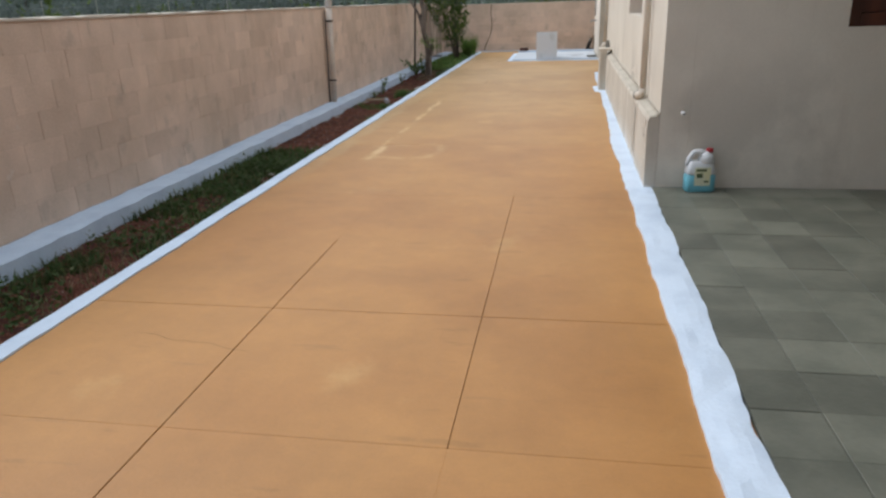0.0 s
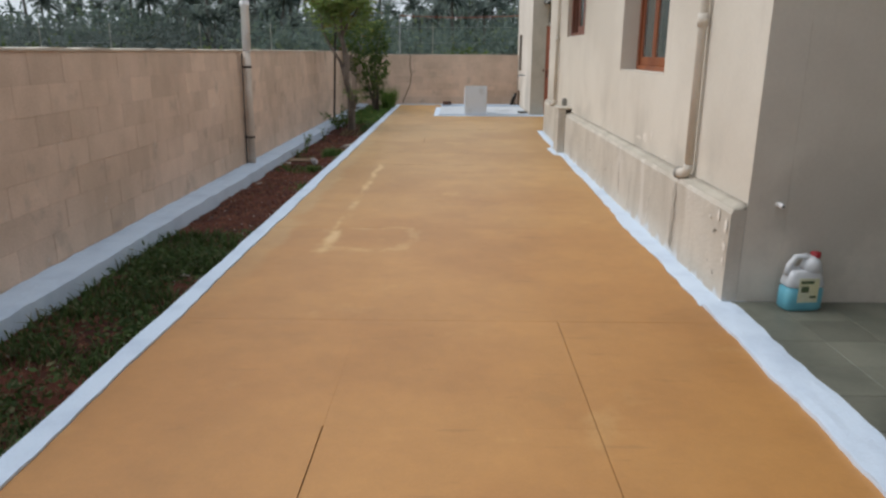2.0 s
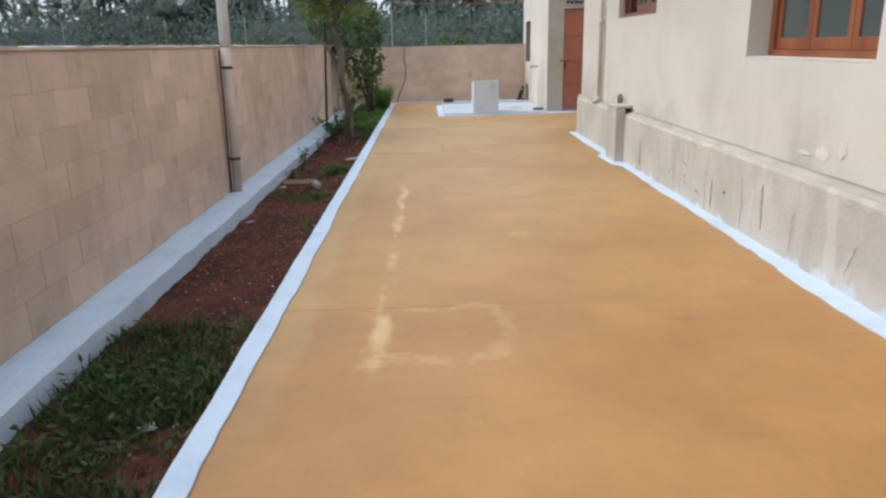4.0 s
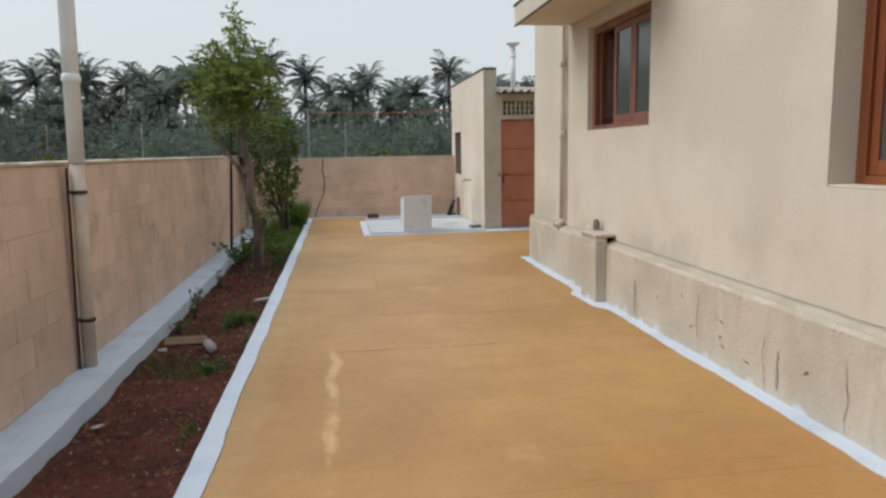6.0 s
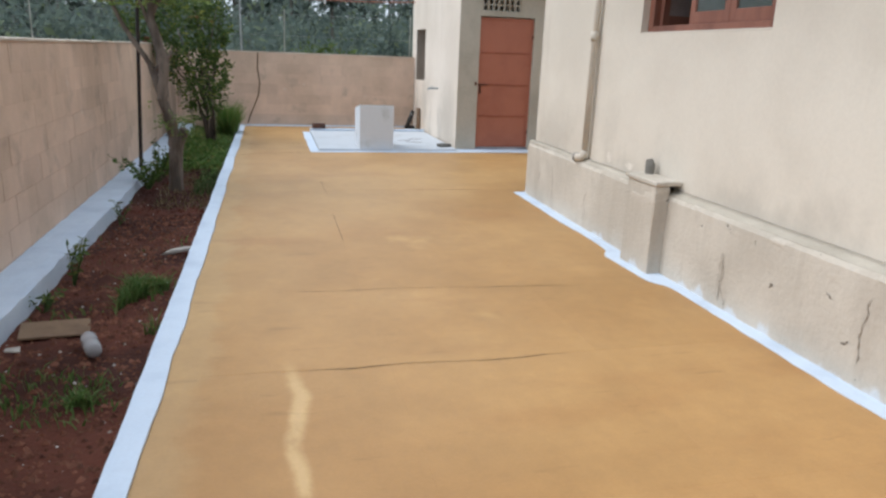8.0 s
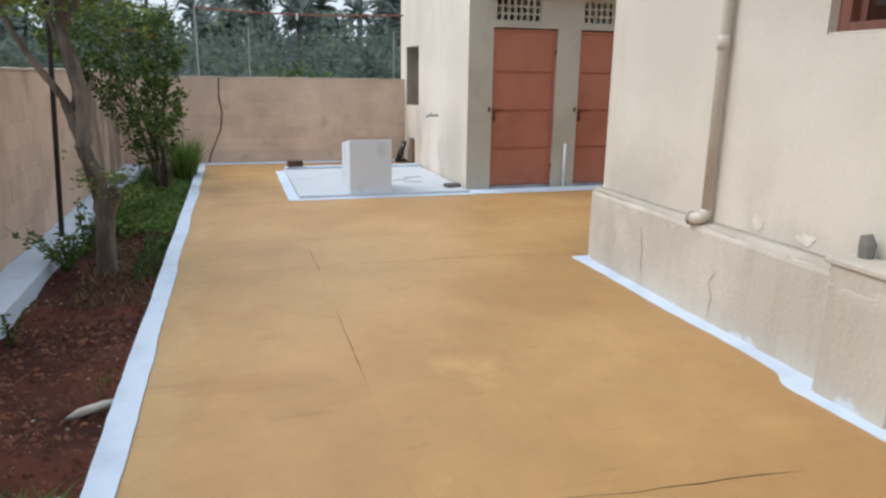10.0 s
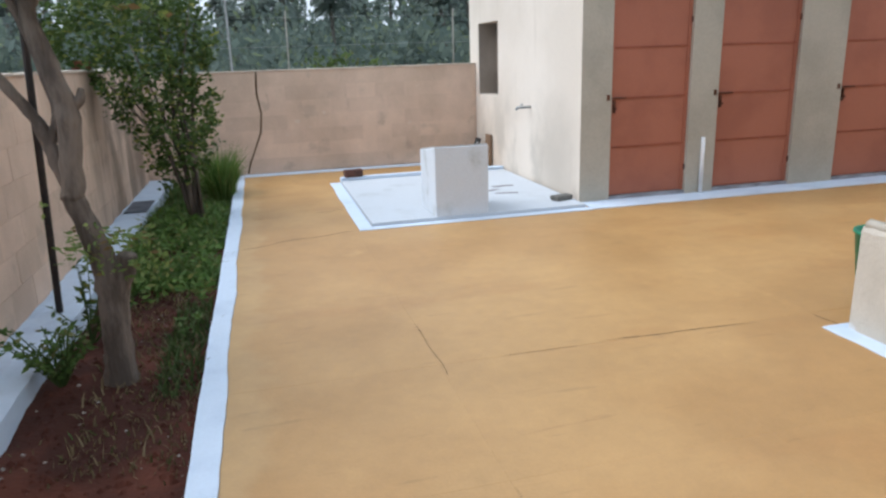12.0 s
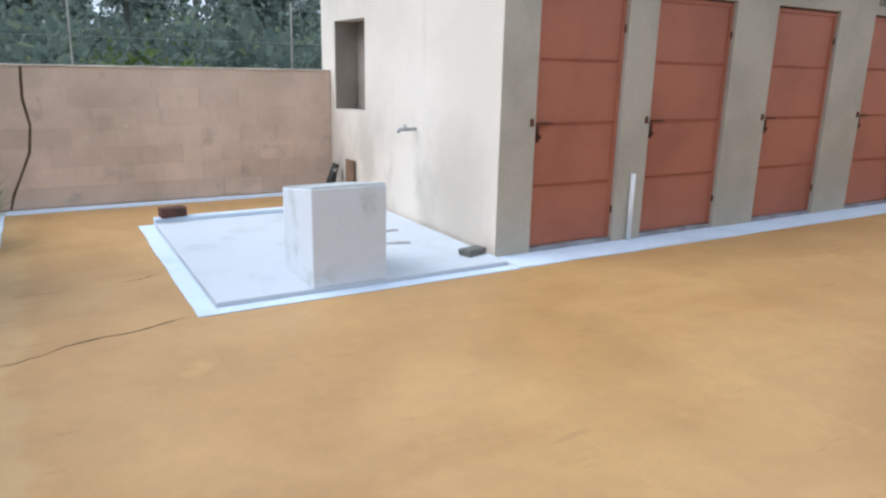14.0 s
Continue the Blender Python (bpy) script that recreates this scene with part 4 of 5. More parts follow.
def steel_door():
    leaf = part("door", boxed(-half, half, 0.045, 0.075, 0.045, 1.985, 0.004), STEEL, hut, "closed terracotta-painted steel door")
    for z in (0.525, 1.0, 1.475):
        part("rib", boxed(-half + 0.03, half - 0.03, 0.036, 0.0445, z - 0.009, z + 0.009, 0.002), SHADOWRIB, leaf)
    bm = boxed(-half + 0.002, -half + 0.035, 0.032, 0.0445, 0.045, 1.985, 0.002)
    box(bm, half - 0.035, half - 0.002, 0.032, 0.0445, 0.045, 1.985, 0.002)
    box(bm, -half + 0.036, half - 0.036, 0.032, 0.0445, 1.95, 1.985, 0.002)
    part("door_rim", bm, STEEL, leaf)
    bm = boxed(-half - 0.02, -half + 0.17, 0.014, 0.03, 0.994, 1.010, 0.003)
    box(bm, -half + 0.03, -half + 0.055, 0.014, 0.031, 0.86, 0.985, 0.003)
    box(bm, -half - 0.05, -half - 0.02, -0.012, 0.03, 0.985, 1.04, 0.004)
    tube(bm, [(-half + 0.03, 0.012, 0.93), (-half + 0.055, 0.0, 0.90), (-half + 0.03, 0.012, 0.87)], 0.008, 6)
    part("latch", bm, IRON, leaf, "rusty sliding bolt with padlock eye")
    for z in (0.28, 1.72):
        part("hinge", tube(bmesh.new(), [(half - 0.004, 0.028, z - 0.03), (half - 0.004, 0.028, z + 0.03)], 0.010, 8), IRON, leaf)
    part("threshold", boxed(-half - 0.002, half + 0.002, 0.004, 0.10, 0.0, 0.04, 0.004), GREYBAND, leaf, "scuffed grey threshold")
    return leaf


door = steel_door()
door.location = (mid, 0, 0)
for a, b in DOORS[1:]:
    other = copy_thing(door, pose((a + b) / 2, 0, 0))
    other.scale = ((b - a) / 0.86, 1, 1)
part("drain_pipe", tube(bmesh.new(), [(1.345, -0.03, 0.0), (1.345, -0.03, 0.575)], 0.021, 10), PVC, hut, "short upright white drain pipe", True)
# corrugated cement sheets rising to the back
verts, faces = [], []
nx = 360
for j, (y, z) in enumerate(((-0.30, 2.475), (3.60, 2.86))):
    for i in range(nx + 1):
        x = 0.245 + 8.2 * i / nx
        w = 0.026 * math.sin(x * math.tau / 0.146)
        verts += [(x, y, z + w), (x, y, z + w + 0.014)]
for i in range(nx):
    k, q = 2 * i, 2 * (nx + 1) + 2 * i
    faces += [(k, k + 2, q + 2, q), (k + 1, q + 1, q + 3, k + 3), (k, k + 1, k + 3, k + 2)]
sheet("roof", verts, faces, SHEET, hut, "corrugated cement-sheet roof")
# roof ventilation pipe with a cowl
pipe = part("vent_pipe", tube(bmesh.new(), [(0.80, 1.0, 2.5), (0.80, 1.0, 3.42)], 0.05, 12), PVC, hut, "white vent pipe with a flat cowl", True)
part("cowl", lathe(bmesh.new(), [(0.05, 0), (0.055, 0.04), (0.13, 0.075), (0.135, 0.10), (0.06, 0.12)], 14, (0.80, 1.0, 3.40)), PVC, pipe, "", True)
part("collar", lathe(bmesh.new(), [(0.056, 0), (0.062, 0.02), (0.056, 0.05)], 14, (0.80, 1.0, 3.22)), PVC, pipe, "", True)
# water tap on the side wall
tap = part("tap", tube(bmesh.new(), [(0.0, 1.30, 0.865), (-0.10, 1.30, 0.865), (-0.15, 1.32, 0.862), (-0.165, 1.33, 0.835)], [0.016, 0.016, 0.017, 0.014], 8), GALV, hut, "small steel garden tap", True)
part("tap_handle", boxed(-0.115, -0.10, 1.27, 1.33, 0.895, 0.905, 0.002), GALV, tap)
part("tap_stem", tube(bmesh.new(), [(-0.107, 1.3, 0.865), (-0.107, 1.3, 0.90)], 0.008, 6), GALV, tap)

# ---- covered tank and plastered pedestal ----
slab = base("tank_cover", pose(-1.20, 17.95, 0), "whitewashed cement tank cover slab set on the floor", "tank cover")
part("slab", boxed(0.055, 2.13, 0.02, 2.37, -0.02, 0.038, 0.006), WASH, slab, "worn limewashed cement top")
bm = strip(-0.075, 0.051, -0.085, 2.47, 0.006, -0.02, 0.014, 0.0, 0.002, seed=31)
part("painted_edge", bm, WHITE, slab)
part("painted_edge", boxed(0.052, 2.165, -0.085, 0.018, -0.02, 0.007, 0.002), WHITE, slab)
part("rear_rim", boxed(0.052, 2.13, 2.375, 2.47, -0.02, 0.075, 0.008), WHITE, slab, "low raised rim along the back edge")
FALL = 0.14                                    # the top falls towards the back


def sloped(bm, top):
    for v in bm.verts:
        if v.co.z > top - 0.05:
            v.co.z -= FALL * v.co.y
        v.co += Vector((0.005 * wob(v.co.z, v.co.y, 3, 2), 0.005 * wob(v.co.x, v.co.z, 3, 5), 0.004 * wob(v.co.x, v.co.y, 5, 8)))
    return bm


block = base("pedestal", pose(-0.555, 17.975, 0.038), "square limewashed masonry pedestal standing on the tank cover", "pedestal")
part("body", sloped(boxed(0, 0.505, 0, 0.57, 0.0, 0.632, 0.010), 0.632), CUBE, block)
part("cap", sloped(boxed(0.006, 0.499, 0.006, 0.564, 0.629, 0.641, 0.004), 0.641), GRIME, block, "thin mortar skim on top")

brick = base("brick", pose(-0.99, 20.37, 0.0755, 0, 0, 8), "dark loose brick lying on the tank rim", "brick")
part("body", boxed(-0.11, 0.11, -0.055, 0.055, 0, 0.085, 0.008), BRICK, brick)
coping_brick = base("brick", pose(-3.56, 19.2, 1.4285, 0, 0, 84), "loose red brick lying on the boundary wall top", "brick")
part("body", boxed(-0.11, 0.11, -0.055, 0.055, 0, 0.085, 0.008), REDBRICK, coping_brick)
lump = base("stone", pose(0.80, 18.25, 0.038, 0, 0, 15), "dark flat stone against the outhouse wall foot", "stone")
bm = boxed(-0.10, 0.10, -0.06, 0.06, 0, 0.05, 0.015)
for v in bm.verts:
    v.co += 0.012 * Vector((wob(v.co.y, v.co.z, 20, 1), wob(v.co.x, v.co.z, 20, 2), 0))
part("body", bm, CAP, lump)
for x, y, a in ((0.30, 19.0, 20), (0.42, 18.8, -15), (0.52, 19.2, 5)):
    flake = base("paint_flake", pose(x, y, 0.0385, 0, 0, a), "grey scuffed flake of old whitewash", "flake", "flakes on the slab")
    part("body", boxed(-0.12, 0.12, -0.03, 0.03, 0, 0.003, 0.001), GREYBAND, flake)

# valve and a leaning black hose piece in the corner by the end wall
valve = base("pump_fitting", pose(0.86, 21.22, 0.0), "old black pipe fitting leaning against the wall", "pipe fitting")
part("foot", boxed(-0.13, 0.05, -0.07, 0.07, 0, 0.055, 0.01), RUBBER, valve)
part("barrel", tube(bmesh.new(), [(-0.08, 0, 0.05), (-0.04, 0.01, 0.16), (0.03, 0.03, 0.34)], [0.045, 0.05, 0.038], 10), RUBBER, valve, "dark tapered barrel", True)
part("outlet", tube(bmesh.new(), [(0.0, 0.02, 0.27), (-0.03, -0.10, 0.29)], 0.018, 8), GALV, valve, "", True)
plank = base("wood_scrap", pose(0.955, 20.95, 0.0), "small board propped against the wall", "board")
part("board", boxed(-0.035, -0.008, -0.11, 0.10, 0.0, 0.42, 0.003), SCRAP, plank)

# green pail behind the house corner
pail = base("bucket", pose(1.33, 15.03, 0), "green plastic bucket behind the house corner", "bucket")
bm = lathe(bmesh.new(), [(0.105, 0), (0.15, 0.40), (0.16, 0.405), (0.16, 0.42), (0.146, 0.42), (0.10, 0.012)], 20)
part("body", bm, GREENPLASTIC, pail, "", True)

# ---- upright vent pipe, thin dark line beside it and black pole by the boundary wall ----
mast = base("vent_pipe", pose(-3.405, 10.65, 0.018, 0, 1.2, 0), "tall white vent pipe strapped to the boundary wall", "pipe")
part("lower_pipe", tube(bmesh.new(), [(0, 0, 0), (0, 0, 1.40)], 0.045, 14), PVCPAINT, mast, "lower length painted beige", True)
part("upper_pipe", tube(bmesh.new(), [(0, 0, 1.401), (0, 0, 3.6)], 0.051, 14), PVC, mast, "", True)
part("coupling", lathe(bmesh.new(), [(0.053, 0), (0.060, 0.015), (0.060, 0.045), (0.053, 0.06)], 14, (0, 0, 1.92)), PVC, mast, "", True)
for z in (0.322, 1.195):
    bm = lathe(bmesh.new(), [(0.047, 0), (0.052, 0.002), (0.052, 0.024), (0.047, 0.026)], 14, (0, 0, z))
    box(bm, -0.075, -0.046, -0.012, 0.012, z + 0.004, z + 0.022)
    part("clamp", bm, RUBBER, mast, "black pipe clamp")
# slim dark rod drawn as a line along the lower pipe
part("dark_line", tube(bmesh.new(), [(-0.052, -0.045, 0), (-0.052, -0.045, 1.37)], 0.010, 8), RUBBER, mast, "thin dark upright line beside the pipe")
pole = base("iron_pole", pose(-3.31, 16.42, 0.018), "slim black iron pole beside the tree", "pole")
part("shaft", tube(bmesh.new(), [(0, 0, 0), (0.11, 0, 2.15)], 0.021, 8), BLACK, pole)

# ---- clothes line over the end wall ----
post = base("line_post", pose(-2.31, 21.63, 1.352), "thin galvanised post on the end wall", "post")
part("shaft", tube(bmesh.new(), [(0, 0, 0), (0.0, 0, 1.06)], 0.014, 8), GALV, post)
line = base("clothes_line", pose(-2.31, 21.63, 2.37), "sagging red rope from post to outhouse", "rope")
part("rope", tube(bmesh.new(), [(3.27 * k / 12, -0.01, -0.05 * math.sin(math.pi * k / 12)) for k in range(13)], 0.011, 6), ROPE, line)
part("peg", boxed(1.52, 1.55, -0.03, 0.012, -0.13, -0.03, 0.004), PVC, line, "white clothes peg")

# ---- jerry can on the porch ----
can = base("jerry_can", pose(1.19, 5.49, 0.012, 0, 0, 6), "half-full plastic can of turquoise cleaner", "jerry can")


def rounded(w, d, z0, z1, inset0=0.0, inset1=0.0):
    bm = bmesh.new()
    rings = []
    for z, s in ((z0, inset0 + 0.012), (z0 + 0.012, inset0), (z1 - 0.012, inset1), (z1, inset1 + 0.012)):
        ring = []
        for k in range(24):
            a = math.tau * k / 24
            cx, cy = math.copysign(abs(math.cos(a)) ** 0.45, math.cos(a)), math.copysign(abs(math.sin(a)) ** 0.45, math.sin(a))
            ring.append(bm.verts.new(((w - s) * cx, (d - s * 0.7) * cy, z)))
        rings.append(ring)
    for p, q in zip(rings, rings[1:]):
        for i in range(24):
            bm.faces.new((p[i], p[(i + 1) % 24], q[(i + 1) % 24], q[i]))
    bm.faces.new(rings[0])
    bm.faces.new(rings[-1])
    return bm


part("lower_body", rounded(0.112, 0.062, 0.0, 0.135), CANBLUE, can, "turquoise where the liquid stands", True)
part("upper_body", rounded(0.112, 0.062, 0.1355, 0.235, 0.0, 0.02), CANBODY, can, "milky empty upper part", True)
part("shoulder", tube(bmesh.new(), [(0.04, 0, 0.225), (0.045, 0, 0.285), (0.055, 0, 0.30)], [0.065, 0.045, 0.028], 14), CANBODY, can, "", True)
part("handle", tube(bmesh.new(), [(-0.092, 0, 0.20), (-0.088, 0, 0.255), (-0.055, 0, 0.305), (0.0, 0, 0.308), (0.04, 0, 0.27)], [0.024, 0.02, 0.018, 0.018, 0.022], 10), CANBODY, can, "arched carrying grip", True)
part("cap", lathe(bmesh.new(), [(0.026, 0), (0.028, 0.004), (0.028, 0.028), (0.022, 0.034)], 14, (0.058, 0, 0.297)), CANRED, can, "red screw cap", True)
sticker = part("sticker", boxed(-0.055, 0.062, -0.0665, -0.0635, 0.055, 0.195, 0.001), LABEL, can, "pale yellow product sticker")
for x0, x1, z0, z1 in ((-0.045, 0.03, 0.165, 0.182), (-0.04, 0.005, 0.115, 0.15), (0.015, 0.05, 0.08, 0.095)):
    part("print", boxed(x0, x1, -0.0678, -0.0667, z0, z1), INK, sticker, "dark printed bar")

# ---- litter in the bed ----
bottle = base("plastic_bottle", pose(-2.74, 11.33, soil_height(-2.74, 11.33) + 0.045, 90, 0, 200), "crumpled clear plastic bottle lying on soil", "bottle")
part("body", lathe(bmesh.new(), [(0.030, -0.13), (0.040, -0.12), (0.041, -0.04), (0.036, -0.02), (0.041, 0.0), (0.040, 0.06), (0.016, 0.105), (0.014, 0.125)], 14), CLEAR, bottle, "", True)
board = base("plywood_scrap", pose(-2.98, 11.62, soil_height(-2.98, 11.62) + 0.012, 2, 3, 12), "flat weathered board lying on soil", "board")
part("board", boxed(-0.17, 0.17, -0.11, 0.11, 0, 0.014, 0.004), SCRAP, board)
husk = base("dry_husk", pose(-2.50, 13.06, soil_height(-2.50, 13.06) + 0.02, 0, 4, 30), "curled pale dry husk on the soil", "husk")
bm = tube(bmesh.new(), [(-0.14, 0, 0), (-0.06, 0.015, 0.012), (0.05, 0.02, 0.02), (0.14, 0.0, 0.035)], [0.006, 0.022, 0.02, 0.006], 8)
part("strip", bm, PAPER, husk, "", True)
for x, y, a in ((-2.53, 12.37, 30), (-3.08, 9.75, 70), (-3.11, 11.36, 10), (-2.66, 6.30, 40)):
    bit = base("paper_scrap", pose(x, y, soil_height(x, y) + 0.016, 6, 4, a), "small crumpled pale paper scrap on soil", "scrap", "scraps in the bed")
    bm = boxed(-0.035, 0.035, -0.02, 0.02, 0, 0.012, 0.004)
    for v in bm.verts:
        v.co.z += 0.01 * wob(v.co.x, v.co.y, 30, a)
    part("body", bm, PAPER, bit)

# ---- tree by the wall ----
tree = base("tree", pose(-2.815, 15.49, 0), "young forked tree with light feathery crown", "tree")


def limb(points, radii, name="limb", label=""):
    """A gnarled limb: points relative to the tree's foot, smoothed and roughened."""
    pts = [Vector(p) for p in points]
    fine, rr = [], []
    for n in range(len(pts) - 1):
        p0, p1, p2, p3 = pts[max(n - 1, 0)], pts[n], pts[n + 1], pts[min(n + 2, len(pts) - 1)]
        for k in range(5):
            t = k / 5
            fine.append(0.5 * ((2 * p1) + (p2 - p0) * t + (2 * p0 - 5 * p1 + 4 * p2 - p3) * t * t + (3 * p1 - p0 - 3 * p2 + p3) * t ** 3))
            rr.append(radii[n] + (radii[n + 1] - radii[n]) * t)
    fine.append(pts[-1])
    rr.append(radii[-1])
    bm = tube(bmesh.new(), fine, rr, 12)
    for v in bm.verts:
        v.co += 0.012 * Vector((wob(v.co.z * 2, v.co.y, 9, 1), wob(v.co.z * 2, v.co.x, 9, 2), 0))
    return part(name, bm, BARK, tree, label, True)


trunk = limb([(0.0, 0, -0.14), (0.0, 0, 0.0), (0.015, 0, 0.2), (0.025, 0, 0.42), (0.0, 0, 0.58), (-0.045, -0.01, 0.76), (-0.08, -0.01, 0.90)], [0.098, 0.076, 0.068, 0.074, 0.060, 0.053, 0.050], "trunk", "grey-brown trunk leaning over")
limb([(0.035, 0, 0.38), (0.09, -0.01, 0.49), (0.12, -0.02, 0.58)], [0.06, 0.052, 0.045], "cut_stub", "sawn-off branch stub")
limb([(-0.075, -0.01, 0.86), (-0.055, 0.0, 1.06), (-0.04, 0.0, 1.26), (-0.07, 0.0, 1.42), (-0.13, 0.02, 1.66), (-0.14, 0.05, 2.05), (-0.10, 0.05, 2.40), (-0.12, 0.05, 2.8)], [0.055, 0.05, 0.052, 0.043, 0.038, 0.03, 0.02, 0.01])
limb([(-0.05, 0.0, 0.74), (-0.095, 0.02, 0.92), (-0.14, 0.03, 1.10), (-0.19, 0.03, 1.24), (-0.27, 0.02, 1.38), (-0.40, 0.0, 1.6), (-0.50, -0.02, 1.9), (-0.5, -0.02, 2.2)], [0.042, 0.036, 0.034, 0.026, 0.025, 0.022, 0.016, 0.008])
limb([(-0.145, 0.03, 1.11), (-0.105, 0.03, 1.20), (-0.09, 0.03, 1.30), (-0.16, 0.03, 1.62), (-0.28, 0.05, 2.0), (-0.35, 0.1, 2.35)], [0.028, 0.027, 0.024, 0.02, 0.016, 0.008])
limb([(-0.04, 0.0, 1.25), (0.02, -0.01, 1.31), (0.04, -0.01, 1.36)], [0.028, 0.022, 0.012], "knob")
limb([(-0.13, 0.02, 1.70), (0.0, 0.08, 1.95), (0.16, 0.12, 2.2), (0.26, 0.15, 2.5)], [0.025, 0.02, 0.015, 0.006])
limb([(-0.28, 0.05, 2.0), (-0.40, -0.1, 2.2), (-0.56, -0.15, 2.4)], [0.014, 0.011, 0.005])
# crown: leafy sprays, denser low and centre, ragged outside
crown = Leaves()
sprays = []
random.seed(11)
for _ in range(600):
    a, f = random.uniform(0, math.tau), random.random() ** 0.5
    z = random.triangular(1.68, 3.0, 2.35)
    wide = 0.57 * max(0.12, 1 - abs(z - 2.2) / 1.0) ** 0.55
    sprays.append(Vector((-0.16 + wide * f * math.cos(a), 0.03 + 0.9 * wide * f * math.sin(a), z)))
for k in range(26):
    sprays.append(Vector((-0.16 + random.gauss(0, 0.07), 0.03 + random.gauss(0, 0.07), random.uniform(2.8, 3.3))))
for p in sprays:
    out = Vector((p.x + 0.16, p.y - 0.03, 0.35 + 0.25 * random.random())) + 0.45 * Vector((random.gauss(0, 1), random.gauss(0, 1), random.gauss(0, 0.6)))
    out.normalize()
    length = random.uniform(0.14, 0.30)
    for k in range(9):
        t = k / 8
        at = p + out * length * t + Vector((0, 0, -0.09 * t * t))
        for s in (-1, 1):
            side = out.cross(Vector((0, 0, 1))).normalized() * s
            crown.leaf(at, side + out * 0.6 + Vector((random.gauss(0, 0.2), random.gauss(0, 0.2), random.gauss(-0.15, 0.25))), random.uniform(0.045, 0.085), random.uniform(0.018, 0.034), None)
crown.made("crown", LEAF, tree, "light green feathery leaves")
for cx, cz, n in ((0.12, 0.62, 26), (0.0, 0.66, 14), (-0.06, 0.62, 12), (0.2, 0.5, 16)):
    shoots = Leaves()
    for _ in range(n):
        p = Vector((cx + random.gauss(0, 0.06), -0.06 + random.gauss(0, 0.05), cz + random.gauss(0, 0.05)))
        for k in range(4):
            shoots.leaf(p + Vector((0, 0, 0.012 * k)), (random.gauss(0, 1), random.gauss(0, 1), random.gauss(0.1, 0.4)), random.uniform(0.03, 0.06), 0.018)
    tagged(shoots.made("shoot", LEAF, tree, "fresh leafy shoot on the trunk"), kind="stuff")

# ---- slender shrub beyond the tree ----
shrub = base("shrub", pose(-2.71, 19.1, -0.10), "tall slender dark-leaved shrub in the bed", "shrub")
foliage = Leaves()
random.seed(5)
for n in range(9):
    a = random.uniform(0, math.tau)
    top = Vector((random.uniform(-0.95, 0.25), random.gauss(0, 0.2), random.uniform(1.5, 2.15)))
    root = Vector((0.05 * math.cos(a), 0.05 * math.sin(a), 0))
    bow = Vector((top.x * 0.3, top.y * 0.4, top.z * 0.55)) + Vector((random.gauss(0, 0.04), random.gauss(0, 0.04), 0))
    part("stem", tube(bmesh.new(), [root, root.lerp(bow, 0.5) + Vector((0.02, 0, 0)), bow, bow.lerp(top, 0.6), top], [0.034, 0.028, 0.018, 0.009, 0.003] if n < 2 else [0.020, 0.015, 0.011, 0.007, 0.003], 7), BARK, shrub, "", True)
# leafy twigs: a narrow foot that widens and leans out over the boundary wall
for _ in range(520):
    z = 0.36 + 1.76 * random.random() ** 0.62
    left = -0.30 - 0.30 * min(1.0, max(0.0, z - 0.5) / 0.6) - 0.62 * max(0.0, min(1.0, (z - 1.25) / 0.5))
    right = 0.08 + 0.20 * min(1.0, z / 0.9) - 0.12 * max(0.0, z - 1.7)
    x = random.uniform(left, right)
    deep = 0.36 * math.sqrt(max(0.05, 1 - ((x - (left + right) / 2) / ((right - left) / 2)) ** 2))
    p = Vector((x, random.uniform(-deep, deep), z + 0.1 * wob(x, z, 6, 3)))
    way = Vector((0.5 * x + random.gauss(0, 0.5), random.gauss(0, 0.5), 0.9)).normalized()
    length = random.uniform(0.12, 0.30)
    for k in range(13):
        foliage.leaf(p + way * length * k / 12 + 0.012 * Vector((random.gauss(0, 1), random.gauss(0, 1), 0)), (random.gauss(0, 1), random.gauss(0, 1), random.gauss(0.35, 0.5)), random.uniform(0.045, 0.082), random.uniform(0.026, 0.044))
foliage.made("foliage", SHRUB, shrub, "small dark green leaves in upright sprays")


def plant(name, x, y, label, height, spread, count, material, size, seed):
    """A small leafy weed or sapling rooted in the bed."""
    random.seed(seed)
    ob = base(name, pose(x, y, soil_height(x, y)), label, "weed")
    leaves = Leaves()
    for n in range(max(3, count // 14)):
        top = Vector((random.gauss(0, spread), random.gauss(0, spread), height * random.uniform(0.5, 1.0)))
        part("stem", tube(bmesh.new(), [(0, 0, -0.02), top * 0.5 + Vector((0.01, 0, 0.02)), top], [0.006, 0.004, 0.002], 5), SHRUB, ob)
        for _ in range(14):
            p = top * random.uniform(0.25, 1.0)
            leaves.leaf(p, (random.gauss(0, 1), random.gauss(0, 1), random.gauss(0.2, 0.5)), size * random.uniform(0.7, 1.3), size * 0.5)
    leaves.made("foliage", material, ob)
    return ob


plant("sapling", -3.09, 15.50, "bushy green sapling beside the trunk", 0.36, 0.12, 300, GRASS, 0.05, 1)
plant("sapling", -3.10, 16.15, "thin sapling between trunk and pole", 0.46, 0.10, 170, SHRUB, 0.05, 2)
plant("weed", -3.09, 12.45, "upright weed by the wall ledge", 0.34, 0.07, 80, SHRUB, 0.045, 3)
plant("weed", -3.13, 11.95, "low weed by the wall ledge", 0.16, 0.07, 60, SHRUB, 0.04, 4)
plant("weed", -3.12, 14.1, "thin weed by the wall ledge", 0.30, 0.05, 40, SHRUB, 0.04, 6)
plant("weed", -2.54, 16.0, "low weed by the kerb", 0.16, 0.08, 60, GRASS, 0.04, 8)
